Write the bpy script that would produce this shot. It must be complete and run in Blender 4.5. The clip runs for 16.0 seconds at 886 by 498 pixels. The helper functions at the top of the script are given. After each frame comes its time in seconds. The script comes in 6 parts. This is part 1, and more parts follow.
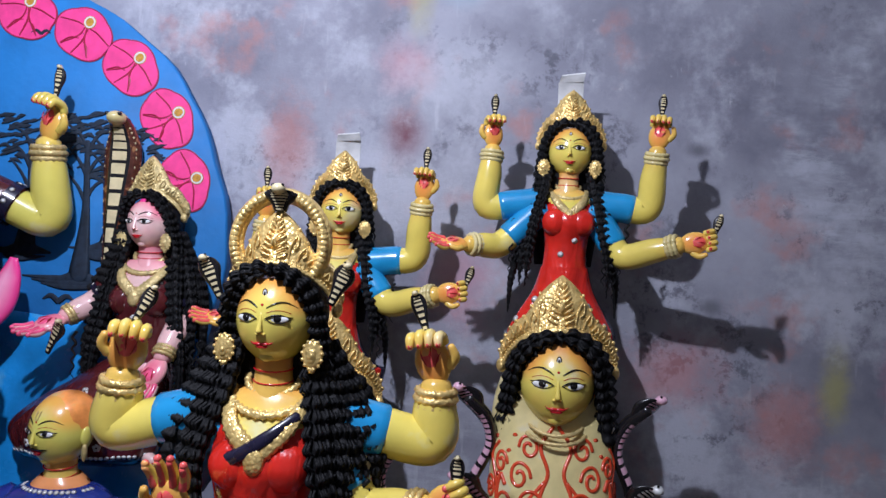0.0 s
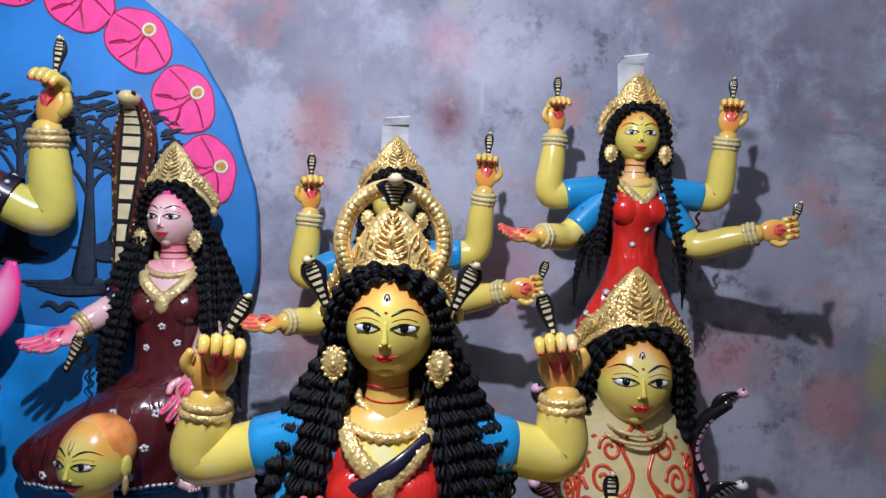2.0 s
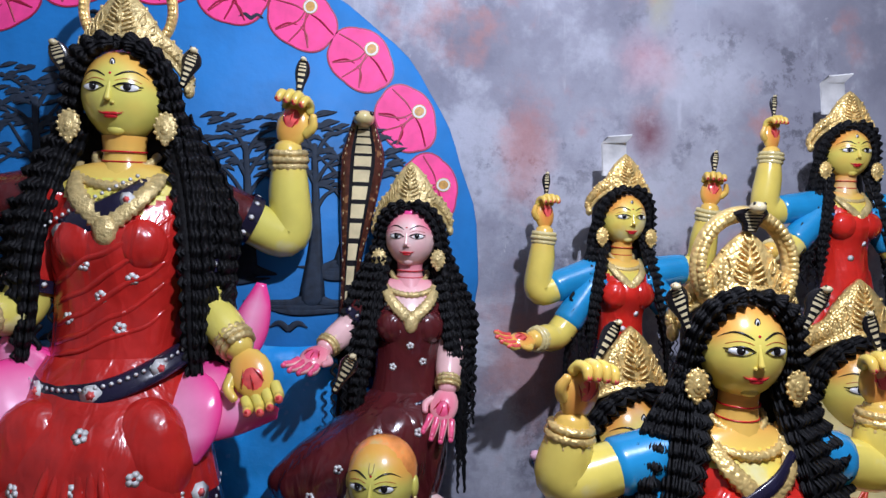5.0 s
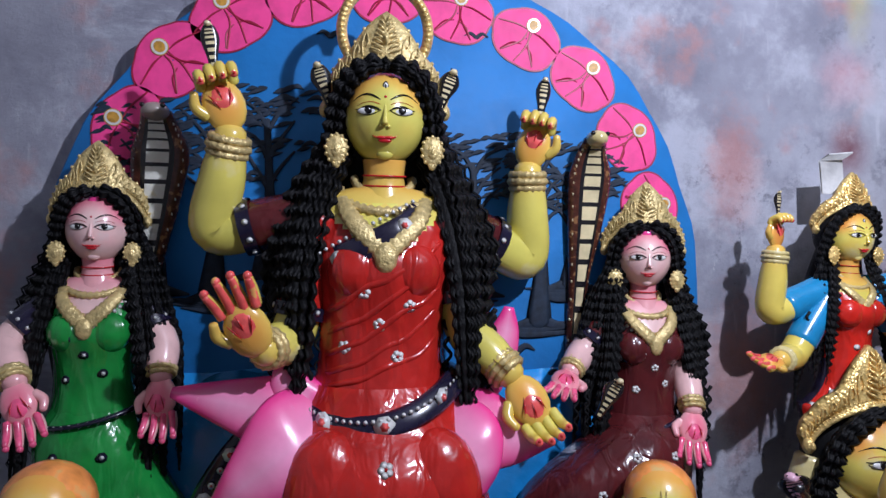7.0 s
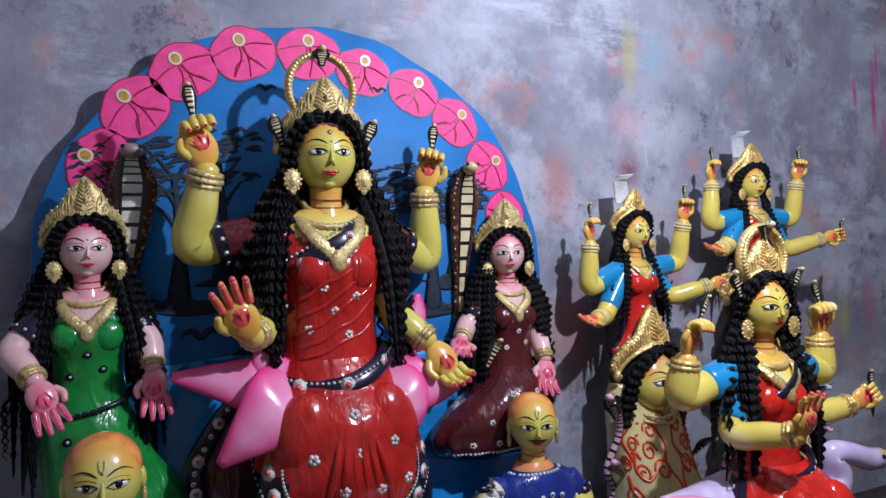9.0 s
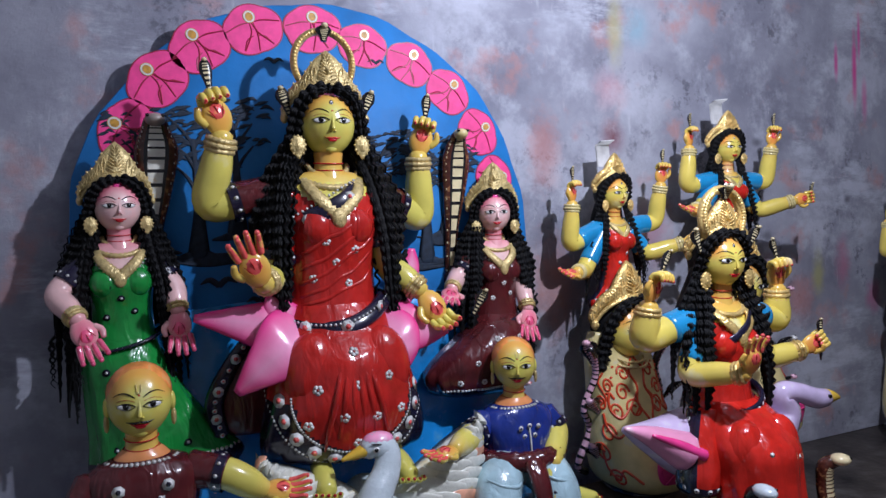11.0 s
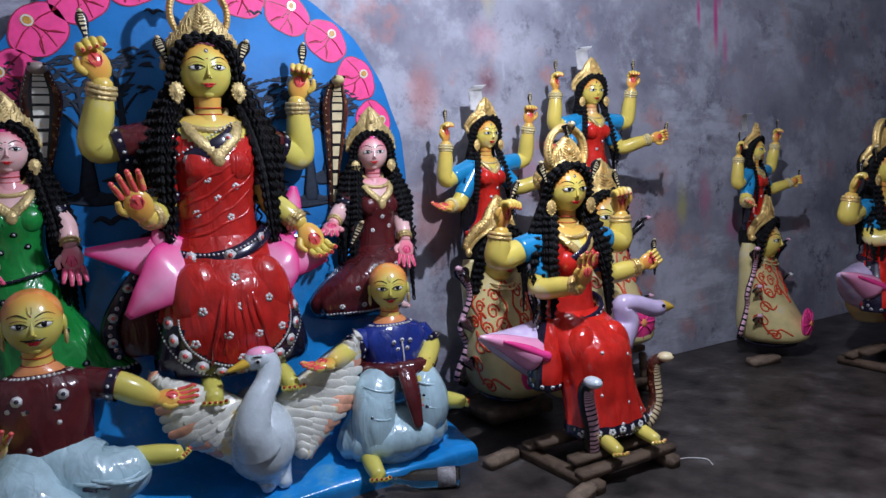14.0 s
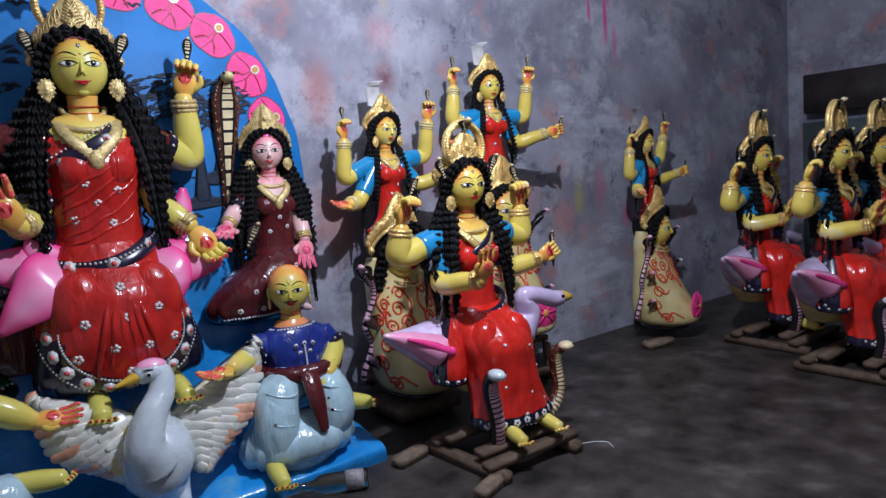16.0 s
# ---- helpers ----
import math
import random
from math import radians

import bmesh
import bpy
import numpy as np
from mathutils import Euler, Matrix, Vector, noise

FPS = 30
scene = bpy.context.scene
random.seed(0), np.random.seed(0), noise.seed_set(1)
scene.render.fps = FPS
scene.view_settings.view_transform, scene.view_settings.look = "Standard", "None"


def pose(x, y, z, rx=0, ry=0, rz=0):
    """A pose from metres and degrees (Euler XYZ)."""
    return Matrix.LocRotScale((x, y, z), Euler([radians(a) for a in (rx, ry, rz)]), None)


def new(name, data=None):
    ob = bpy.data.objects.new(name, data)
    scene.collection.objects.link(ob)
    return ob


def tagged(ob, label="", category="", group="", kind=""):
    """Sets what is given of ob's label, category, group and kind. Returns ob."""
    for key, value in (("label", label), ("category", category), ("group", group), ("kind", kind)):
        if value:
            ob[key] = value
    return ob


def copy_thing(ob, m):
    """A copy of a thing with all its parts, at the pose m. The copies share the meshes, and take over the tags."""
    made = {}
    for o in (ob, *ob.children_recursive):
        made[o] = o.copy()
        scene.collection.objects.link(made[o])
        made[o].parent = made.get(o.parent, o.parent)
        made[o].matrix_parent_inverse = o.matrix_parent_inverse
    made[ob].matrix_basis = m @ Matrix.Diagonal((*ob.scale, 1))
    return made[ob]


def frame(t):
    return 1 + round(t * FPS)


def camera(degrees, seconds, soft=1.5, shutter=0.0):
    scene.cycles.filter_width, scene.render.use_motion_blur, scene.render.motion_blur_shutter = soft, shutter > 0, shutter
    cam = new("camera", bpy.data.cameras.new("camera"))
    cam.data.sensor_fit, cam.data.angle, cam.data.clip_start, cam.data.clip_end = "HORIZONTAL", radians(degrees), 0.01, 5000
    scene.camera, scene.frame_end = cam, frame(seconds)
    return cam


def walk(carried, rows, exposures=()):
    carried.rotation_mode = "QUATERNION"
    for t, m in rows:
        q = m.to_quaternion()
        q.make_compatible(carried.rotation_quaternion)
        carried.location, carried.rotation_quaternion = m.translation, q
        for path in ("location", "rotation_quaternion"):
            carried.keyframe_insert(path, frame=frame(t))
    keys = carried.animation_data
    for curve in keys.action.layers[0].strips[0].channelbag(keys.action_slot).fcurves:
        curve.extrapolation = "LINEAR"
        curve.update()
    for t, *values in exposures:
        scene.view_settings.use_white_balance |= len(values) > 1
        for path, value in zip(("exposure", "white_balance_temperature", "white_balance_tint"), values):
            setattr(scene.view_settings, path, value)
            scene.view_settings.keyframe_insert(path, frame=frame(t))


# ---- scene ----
cam = camera(66.3, 16.0)
METRES, EYE, TILT, LEAN, TURN = 3.3, 1.19, 1.7, -3.4, 2.8
ROWS = [
    (0.0, 0.0, 0.0, 0.0, 0.0, 0.0, -0.0),
    (0.5, -0.0251, -0.002, 0.0004, 1.36, 0.02, 0.29),
    (1.0, -0.0539, 0.0177, -0.0043, 1.77, -0.39, 0.22),
    (1.5, -0.0878, 0.0423, 0.0008, -4.09, -1.13, 0.36),
    (2.0, -0.1177, 0.0491, 0.0076, -7.15, -1.35, 1.06),
    (2.5, -0.154, 0.0348, 0.0179, -8.63, -1.28, 1.62),
    (3.0, -0.1861, 0.0095, 0.0199, -9.9, -1.46, 1.56),
    (5.5, -0.3702, 0.0904, 0.0341, -9.94, -1.73, 1.66),
    (6.0, -0.4166, 0.1071, 0.0437, -9.66, -1.53, 1.94),
    (6.5, -0.4737, 0.1179, 0.0505, -10.07, -1.3, 2.18),
    (7.0, -0.519, 0.1125, 0.0498, -11.17, -1.44, 2.19),
    (7.5, -0.5499, 0.0832, 0.0577, -13.08, -1.44, 2.08),
    (8.0, -0.5818, 0.0379, 0.0585, -16.01, -1.01, 2.67),
    (8.5, -0.6162, 0.0055, 0.0577, -22.4, -1.25, 3.34),
    (9.0, -0.6665, -0.0154, 0.0569, -28.02, -1.84, 4.47),
    (11.5, -0.6834, -0.1153, 0.0505, -26.13, -5.43, 4.58),
    (12.0, -0.675, -0.1424, 0.0466, -25.07, -5.84, 4.81),
    (12.5, -0.6699, -0.1635, 0.0422, -25.32, -6.38, 5.15),
    (13.0, -0.6634, -0.1876, 0.0379, -25.94, -7.04, 5.6),
    (13.5, -0.6563, -0.2021, 0.0326, -27.96, -7.91, 5.35),
    (14.0, -0.6549, -0.206, 0.0309, -31.89, -9.12, 5.29),
    (14.5, -0.6521, -0.2075, 0.0304, -33.66, -9.66, 5.77),
    (15.0, -0.6465, -0.2092, 0.0313, -35.68, -10.13, 5.95),
    (15.5, -0.6445, -0.2084, 0.0317, -37.86, -10.4, 6.01),
    (16.0, -0.642, -0.207, 0.0322, -39.71, -10.33, 5.99),
]
walk(cam, [(t, pose(0, 0, EYE, TILT, LEAN, TURN) @ pose(METRES * x, METRES * y, METRES * z, 90 + pitch, roll, yaw)) for t, x, y, z, yaw, pitch, roll in ROWS])

# ---- light ----
world = bpy.data.worlds.new("World")
scene.world = world
world.use_nodes = True
world.node_tree.nodes["Background"].inputs[0].default_value = (0.62, 0.66, 1.0, 1)
world.node_tree.nodes["Background"].inputs[1].default_value = 0.07
bulb_data = bpy.data.lights.new("hanging_bulb", "POINT")
bulb_data.energy, bulb_data.shadow_soft_size, bulb_data.color = 152.0, 0.03, (0.885, 0.94, 1.15)
bulb_light = new("bulb_light", bulb_data)
bulb_light.location = (-0.68, 0.38, 2.42)
scene.view_settings.exposure = 0.0


# ---- materials ----
def material(name, base, rough=0.4, metal=0.0, vary=0.12, scale=14.0, bump=0.15, bump_scale=60.0, coat=0.0, second=None, second_at=0.6, folds=0.0, blush=None):
    """Painted or raw surface: base colour with two scales of wear and fine relief."""
    m = bpy.data.materials.new(name)
    m.use_nodes = True
    nt = m.node_tree
    n, l = nt.nodes, nt.links
    b = n["Principled BSDF"]
    b.inputs["Metallic"].default_value = metal
    b.inputs["Coat Weight"].default_value = coat
    b.inputs["Coat Roughness"].default_value = 0.12
    tc = n.new("ShaderNodeTexCoord")
    big = n.new("ShaderNodeTexNoise")
    big.inputs["Scale"].default_value, big.inputs["Detail"].default_value = scale, 5.0
    fine = n.new("ShaderNodeTexNoise")
    fine.inputs["Scale"].default_value, fine.inputs["Detail"].default_value = bump_scale, 4.0
    l.new(tc.outputs["Object"], big.inputs["Vector"])
    l.new(tc.outputs["Object"], fine.inputs["Vector"])
    ramp = n.new("ShaderNodeValToRGB")
    lo = [c * (1 - vary) for c in base] + [1]
    hi = [min(1, c * (1 + vary)) for c in base] + [1]
    ramp.color_ramp.elements[0].position, ramp.color_ramp.elements[0].color = 0.3, lo
    ramp.color_ramp.elements[1].position, ramp.color_ramp.elements[1].color = 0.6, hi
    if second:
        e = ramp.color_ramp.elements.new(second_at + 0.08)
        e.color = (*second, 1)
    l.new(big.outputs["Fac"], ramp.inputs[0])
    colour = ramp.outputs[0]
    if blush:
        # sprayed rouge, as dense as the clay's blush attribute says
        at = n.new("ShaderNodeAttribute")
        at.attribute_name = "blush"
        mix = n.new("ShaderNodeMix")
        mix.data_type = "RGBA"
        l.new(at.outputs["Fac"], mix.inputs["Factor"])
        l.new(colour, mix.inputs["A"])
        mix.inputs["B"].default_value = (*blush, 1)
        colour = mix.outputs["Result"]
    l.new(colour, b.inputs["Base Color"])
    mr = n.new("ShaderNodeMapRange")
    mr.inputs["To Min"].default_value, mr.inputs["To Max"].default_value = max(0.03, rough - 0.08), rough + 0.1
    l.new(fine.outputs["Fac"], mr.inputs["Value"])
    l.new(mr.outputs[0], b.inputs["Roughness"])
    bp = n.new("ShaderNodeBump")
    bp.inputs["Strength"].default_value, bp.inputs["Distance"].default_value = bump, 0.004
    l.new(fine.outputs["Fac"], bp.inputs["Height"])
    if folds:
        # soft cloth folds modelled in the clay, longer downwards than across
        mp = n.new("ShaderNodeMapping")
        mp.inputs["Scale"].default_value = (1.0, 1.0, 0.30)
        mp.inputs["Rotation"].default_value = (0.0, 0.35, 0.0)
        l.new(tc.outputs["Object"], mp.inputs["Vector"])
        fold = n.new("ShaderNodeTexNoise")
        fold.inputs["Scale"].default_value, fold.inputs["Detail"].default_value = 24.0, 2.0
        fold.inputs["Distortion"].default_value = 0.7
        l.new(mp.outputs[0], fold.inputs["Vector"])
        fb = n.new("ShaderNodeBump")
        fb.inputs["Strength"].default_value, fb.inputs["Distance"].default_value = folds, 0.02
        l.new(fold.outputs["Fac"], fb.inputs["Height"])
        l.new(fb.outputs[0], bp.inputs["Normal"])
    l.new(bp.outputs[0], b.inputs["Normal"])
    l.new(bp.outputs[0], b.inputs["Coat Normal"])
    return m


def embossed_gold():
    m = material("gilded_relief", (0.76, 0.54, 0.20), 0.32, 0.45, 0.25, 30, 0.0)
    nt = m.node_tree
    n, l = nt.nodes, nt.links
    tc = n.new("ShaderNodeTexCoord")
    v = n.new("ShaderNodeTexVoronoi")
    v.inputs["Scale"].default_value = 120.0
    l.new(tc.outputs["Object"], v.inputs["Vector"])
    bp = n.new("ShaderNodeBump")
    bp.inputs["Strength"].default_value, bp.inputs["Distance"].default_value = 0.55, 0.004
    bp.invert = True
    l.new(v.outputs["Distance"], bp.inputs["Height"])
    l.new(bp.outputs[0], n["Principled BSDF"].inputs["Normal"])
    return m


CLOTH = dict(folds=0.45, rough=0.20, coat=0.45, bump=0.55, bump_scale=17)
GLOSS = dict(rough=0.22, coat=0.4, bump=0.12, bump_scale=38)
SKIN = material("yellow_skin_paint", (0.78, 0.645, 0.13), scale=7, second=(0.84, 0.77, 0.38), blush=(0.90, 0.27, 0.06), **GLOSS)
SKIN_LIME = material("lime_skin_paint", (0.68, 0.62, 0.13), scale=7, second=(0.78, 0.74, 0.36), blush=(0.88, 0.36, 0.07), **GLOSS)
SKIN_PINK = material("pink_skin_paint", (0.85, 0.56, 0.53), second=(0.87, 0.66, 0.63), blush=(0.88, 0.13, 0.24), **GLOSS)
BLUSH = material("orange_blush_paint", (0.85, 0.33, 0.12), **GLOSS)
PALM = material("rosy_palm_paint", (0.90, 0.11, 0.10), vary=0.3, scale=30, second=(0.90, 0.42, 0.13), second_at=0.52, **GLOSS)
PALM_PINK = material("pink_palm_paint", (0.88, 0.10, 0.22), vary=0.3, scale=40, **GLOSS)
NAIL = material("red_nail_paint", (0.45, 0.012, 0.015), **GLOSS)
RED = material("red_sari_paint", (0.46, 0.018, 0.014), vary=0.2, **CLOTH)
BRIGHT_RED = material("scarlet_sari_paint", (0.62, 0.022, 0.014), vary=0.2, **CLOTH)
MAROON = material("maroon_cloth_paint", (0.085, 0.012, 0.014), vary=0.25, **CLOTH)
GREEN = material("green_sari_paint", (0.012, 0.25, 0.045), vary=0.22, **CLOTH)
SLEEVE_BLUE = material("blue_sleeve_paint", (0.015, 0.27, 0.55), **GLOSS)
NAVY = material("navy_paint", (0.012, 0.03, 0.20), vary=0.25, **CLOTH)
INK = material("dark_border_paint", (0.012, 0.010, 0.028), vary=0.3, **GLOSS)
WHITE = material("white_paint", (0.72, 0.72, 0.70), **GLOSS)
PALE_BLUE = material("pale_blue_cloth_paint", (0.42, 0.60, 0.66), vary=0.15, **CLOTH)
EYE_BLACK = material("black_line_paint", (0.008, 0.007, 0.007), 0.25)
LIP = material("lip_paint", (0.56, 0.012, 0.022), **GLOSS)
HAIR = material("black_crimped_hair", (0.006, 0.006, 0.007), 0.58, 0.0, 0.3, 60, 0.5, 190)
HAIR.node_tree.nodes["Principled BSDF"].inputs["Specular IOR Level"].default_value = 0.2
GOLD = embossed_gold()
PALE_GOLD = material("pale_gold_paint", (0.60, 0.46, 0.20), 0.32, 0.3, 0.25, 50, 0.9, 130)
SNAKE_BLACK = material("black_snake_paint", (0.012, 0.011, 0.013), **GLOSS)
SNAKE_CREAM = material("cream_snake_paint", (0.66, 0.56, 0.33), vary=0.25, **GLOSS)
SNAKE_PINK = material("pink_snake_paint", (0.72, 0.42, 0.52), vary=0.25, **GLOSS)
SNAKE_BROWN = material("brown_snake_paint", (0.075, 0.022, 0.014), vary=0.4, scale=60, second=(0.30, 0.14, 0.06), second_at=0.55, **GLOSS)
POT = material("cream_pot_paint", (0.66, 0.55, 0.25), second=(0.68, 0.60, 0.36), **GLOSS)
SCROLL = material("red_scroll_paint", (0.62, 0.06, 0.02), **GLOSS)
LOTUS = material("pale_pink_lotus_paint", (0.93, 0.36, 0.56), vary=0.12, scale=10, second=(0.95, 0.58, 0.72), blush=(0.93, 0.055, 0.30), **GLOSS)
LOTUS_EDGE = material("hot_pink_paint", (0.93, 0.06, 0.29), vary=0.12, **GLOSS)
SWAN = material("white_swan_paint", (0.58, 0.66, 0.70), vary=0.12, bump=0.4, rough=0.25, coat=0.35)
WING = material("cream_wing_paint", (0.74, 0.74, 0.66), vary=0.12, bump=0.5, rough=0.25, coat=0.35, second=(0.78, 0.64, 0.30), second_at=0.6)
SWAN_TIP = material("peach_feather_paint", (0.80, 0.40, 0.26), vary=0.25, scale=20, **GLOSS)
LILAC = material("lilac_goose_paint", (0.62, 0.50, 0.72), second=(0.74, 0.68, 0.80), **GLOSS)
BEAK = material("yellow_beak_paint", (0.75, 0.48, 0.06), **GLOSS)
BLUE = material("blue_backdrop_paint", (0.008, 0.165, 0.46), 0.62, 0, 0.22, 5, 0.5, 30, 0.0)
# backdrop blue raised for the light the slope catches, plus pale cyan patches
WATER = material("lit_blue_water_paint", (0.012, 0.26, 0.66), 0.24, 0, 0.25, 6, 0.8, 22, 0.5, second=(0.14, 0.46, 0.72), second_at=0.64)
FLOWER = material("pink_flower_paint", (0.90, 0.055, 0.27), 0.6, 0, 0.15, 18, 0.1)
FLOWER_LINE = material("crimson_outline_paint", (0.34, 0.012, 0.045), 0.45)
FLOWER_EYE = material("ochre_flower_eye_paint", (0.50, 0.26, 0.04), 0.45, 0, 0.3, 90)
TREE_PAINT = material("dark_tree_paint", (0.010, 0.020, 0.038), 0.7, 0, 0.4, 40, 0.3)
WOOD = material("rough_stand_wood", (0.10, 0.066, 0.042), 0.75, 0, 0.4, 18, 0.8, 90)
WOOD_PALE = material("pale_sawn_wood", (0.20, 0.145, 0.10), 0.8, 0, 0.4, 18, 0.8, 90)
PAPER = material("torn_white_tab", (0.66, 0.66, 0.66), 0.6, 0, 0.15, 25, 0.3)


# ---- mesh tools ----
def V(*a):
    return np.array(a, float)


def unit(a):
    a = np.asarray(a, float)
    return a / (np.linalg.norm(a) + 1e-9)


def glide(rows, n):
    """A smooth curve through rows of numbers, n samples."""
    p = np.asarray(rows, float)
    if len(p) == 2:
        t = np.linspace(0, 1, n)[:, None]
        return p[0] * (1 - t) + p[1] * t
    q = np.vstack([2 * p[0] - p[1], p, 2 * p[-1] - p[-2]])
    out = []
    for s in np.linspace(0, len(p) - 1 - 1e-6, n):
        i, u = int(s), s - int(s)
        a, b, c, d = q[i:i + 4]
        out.append(0.5 * (2 * b + (c - a) * u + (2 * a - 5 * b + 4 * c - d) * u * u + (3 * b - a - 3 * c + d) * u ** 3))
    return np.array(out)


class Clay:
    """Gathers modelled forms into one mesh with several paints."""

    def __init__(self):
        self.v, self.f, self.m, self.mats, self.b = [], [], [], [], []

    def slot(self, mat):
        if mat not in self.mats:
            self.mats.append(mat)
        return self.mats.index(mat)

    def grid(self, P, mat, closed=True, cap=False, paint=None, blush=0.0):
        """P: rows x columns x 3. paint(i, j) may name another material for a face."""
        r, c = P.shape[:2]
        o = len(self.v)
        self.v.extend(map(tuple, P.reshape(-1, 3)))
        self.b.extend(np.broadcast_to(np.asarray(blush, float), (r, c)).reshape(-1))
        k = self.slot(mat)
        for i in range(r - 1):
            for j in range(c if closed else c - 1):
                j2 = (j + 1) % c
                self.f.append((o + i * c + j, o + i * c + j2, o + (i + 1) * c + j2, o + (i + 1) * c + j))
                self.m.append(self.slot(paint(i, j) or mat) if paint else k)
        if cap:
            for i in (0, r - 1):
                ring = [o + i * c + j for j in range(c)]
                self.f.append(tuple(ring[::-1] if i == 0 else ring))
                self.m.append(k)
        return P

    def ell(self, c, r, mat, turn=None, n=(14, 9), blush=0.0):
        th = np.linspace(0, 2 * np.pi, n[0], endpoint=False)
        ph = np.linspace(-np.pi / 2 + 0.02, np.pi / 2 - 0.02, n[1])
        P = np.array([[(np.cos(p) * np.cos(t), np.cos(p) * np.sin(t), np.sin(p)) for t in th] for p in ph]) * np.asarray(r, float)
        if turn is not None:
            P = P @ np.asarray(turn, float)
        return self.grid(P + np.asarray(c, float), mat, blush=blush)

    def tube(self, pts, rad, mat, n=10, steps=None, flat=1.0, up=(0, 0, 1), paint=None, ends=True, crimp=0, depth=0.2, blush=None):
        """A rounded bar along a smooth curve; flat squeezes it along its own upright direction."""
        pts = np.asarray(pts, float)
        rad = np.broadcast_to(np.asarray(rad, float), (len(pts),)) if np.ndim(rad) < 2 else rad
        steps = steps or max(6, 5 * (len(pts) - 1))
        q = glide(np.column_stack([pts, rad]), steps)
        c, r = q[:, :3], np.maximum(q[:, 3], 0.0004)
        if crimp:
            r = r * (1 - depth / 2 + depth * np.abs(((np.arange(steps) / steps * crimp) % 1) * 2 - 1))
        if ends:
            c = np.vstack([c[0] - unit(c[1] - c[0]) * r[0] * 0.5, c[0] - unit(c[1] - c[0]) * r[0] * 0.28, c, c[-1] + unit(c[-1] - c[-2]) * r[-1] * 0.28, c[-1] + unit(c[-1] - c[-2]) * r[-1] * 0.5])
            r = np.concatenate([[r[0] * 0.1, r[0] * 0.7], r, [r[-1] * 0.7, r[-1] * 0.1]])
        T = np.gradient(c, axis=0)
        side = np.cross(unit(T[0]), up)
        if np.linalg.norm(side) < 0.2:
            side = np.cross(unit(T[0]), (0, 1, 0.1))
        side = unit(side)
        P = []
        a = np.linspace(0, 2 * np.pi, n, endpoint=False)
        for k in range(len(c)):
            t = unit(T[k])
            side = unit(side - t * np.dot(side, t))
            nor = np.cross(side, t)
            P.append(c[k] + r[k] * (np.cos(a)[:, None] * side + flat * np.sin(a)[:, None] * nor))
        return self.grid(np.array(P), mat, paint=paint, blush=self.rows(blush, len(P)))

    def rows(self, blush, n):
        """Rouge from the first row to the last."""
        if blush is None:
            return 0.0
        return np.interp(np.linspace(0, 1, n), np.linspace(0, 1, len(blush)), blush)[:, None]

    def loft(self, rows, mat, n=36, steps=None, ripple=0.0, folds=14, paint=None, cap=False, power=2.0, where=None, blush=None):
        """Rows of x, y, z, half width, half depth, from top to bottom."""
        q = glide(rows, steps or 5 * len(rows))
        a = np.linspace(0, 2 * np.pi, n, endpoint=False)
        P = []
        for k, (x, y, z, rx, ry) in enumerate(q):
            w = 1 + ripple * (k / len(q)) * np.cos(folds * a + 0.8 * np.sin(3 * a) + k * 0.05)
            cx, sx = np.cos(a), np.sin(a)
            e = 2.0 / power
            P.append(np.column_stack([x + rx * w * np.sign(cx) * np.abs(cx) ** e, y + ry * w * np.sign(sx) * np.abs(sx) ** e, np.full(n, z)]))
        P = np.array(P)
        if where:
            def paint(i, j):
                return where(*((P[i, j] + P[i + 1, (j + 1) % n]) / 2))
        return self.grid(P, mat, paint=paint, cap=cap, blush=self.rows(blush, len(P)))

    def stick(self, P, spots, s, mat, eye=None):
        """Dabs on the front of a grid of points, at places (x, z)."""
        r, c = P.shape[:2]
        N = np.cross(np.gradient(P, axis=0), np.roll(P, -1, axis=1) - np.roll(P, 1, axis=1))
        mid = P.mean(axis=1, keepdims=True)
        N = N * np.sign(np.sum(N * (P - mid), axis=2, keepdims=True))
        N /= np.linalg.norm(N, axis=2, keepdims=True) + 1e-9
        for x, z in spots:
            d = (P[:, :, 0] - x) ** 2 + (P[:, :, 2] - z) ** 2 + np.where(N[:, :, 1] < 0.15, 0, 1)
            i, j = np.unravel_index(np.argmin(d), d.shape)
            nor = N[i, j]
            p = np.array([x, P[i, j, 1], z])
            p[1] -= (nor[0] * (P[i, j, 0] - x) + nor[2] * (P[i, j, 2] - z)) / min(nor[1], -0.2) * -1
            self.dot(p + nor * s * 0.06, nor, s, mat, eye)

    def blossom(self, P, spots, s, eye):
        """Small four-petalled paint blossoms."""
        for x, z in spots:
            self.stick(P, [(x + s * 0.55 * math.cos(t + x * 40), z + s * 0.55 * math.sin(t + x * 40)) for t in (0, 1.26, 2.51, 3.77, 5.03)], s * 0.56, WHITE)
            self.stick(P, [(x, z)], s * 0.50, eye, eye)

    def drop(self, P, spots, s, eye):
        """Dark paint drops with a white heart."""
        for x, z in spots:
            self.stick(P, [(x - s * 0.5, z - s * 0.2)], s * 0.8, eye)
            self.stick(P, [(x, z)], s * 1.1, eye, WHITE)

    def dot(self, p, nor, s, mat, eye=None):
        """A dab of raised paint, round, with an eye of another colour."""
        nor = unit(nor)
        a = unit(np.cross(nor, (0.1, 0.2, 1)))
        turn = np.array([a, np.cross(nor, a), nor])
        self.ell(p, (s, s, s * 0.22), mat, turn, (7, 3))
        if eye is not None:
            self.ell(np.asarray(p) + nor * s * 0.12, (s * 0.45, s * 0.45, s * 0.2), eye, turn, (6, 3))

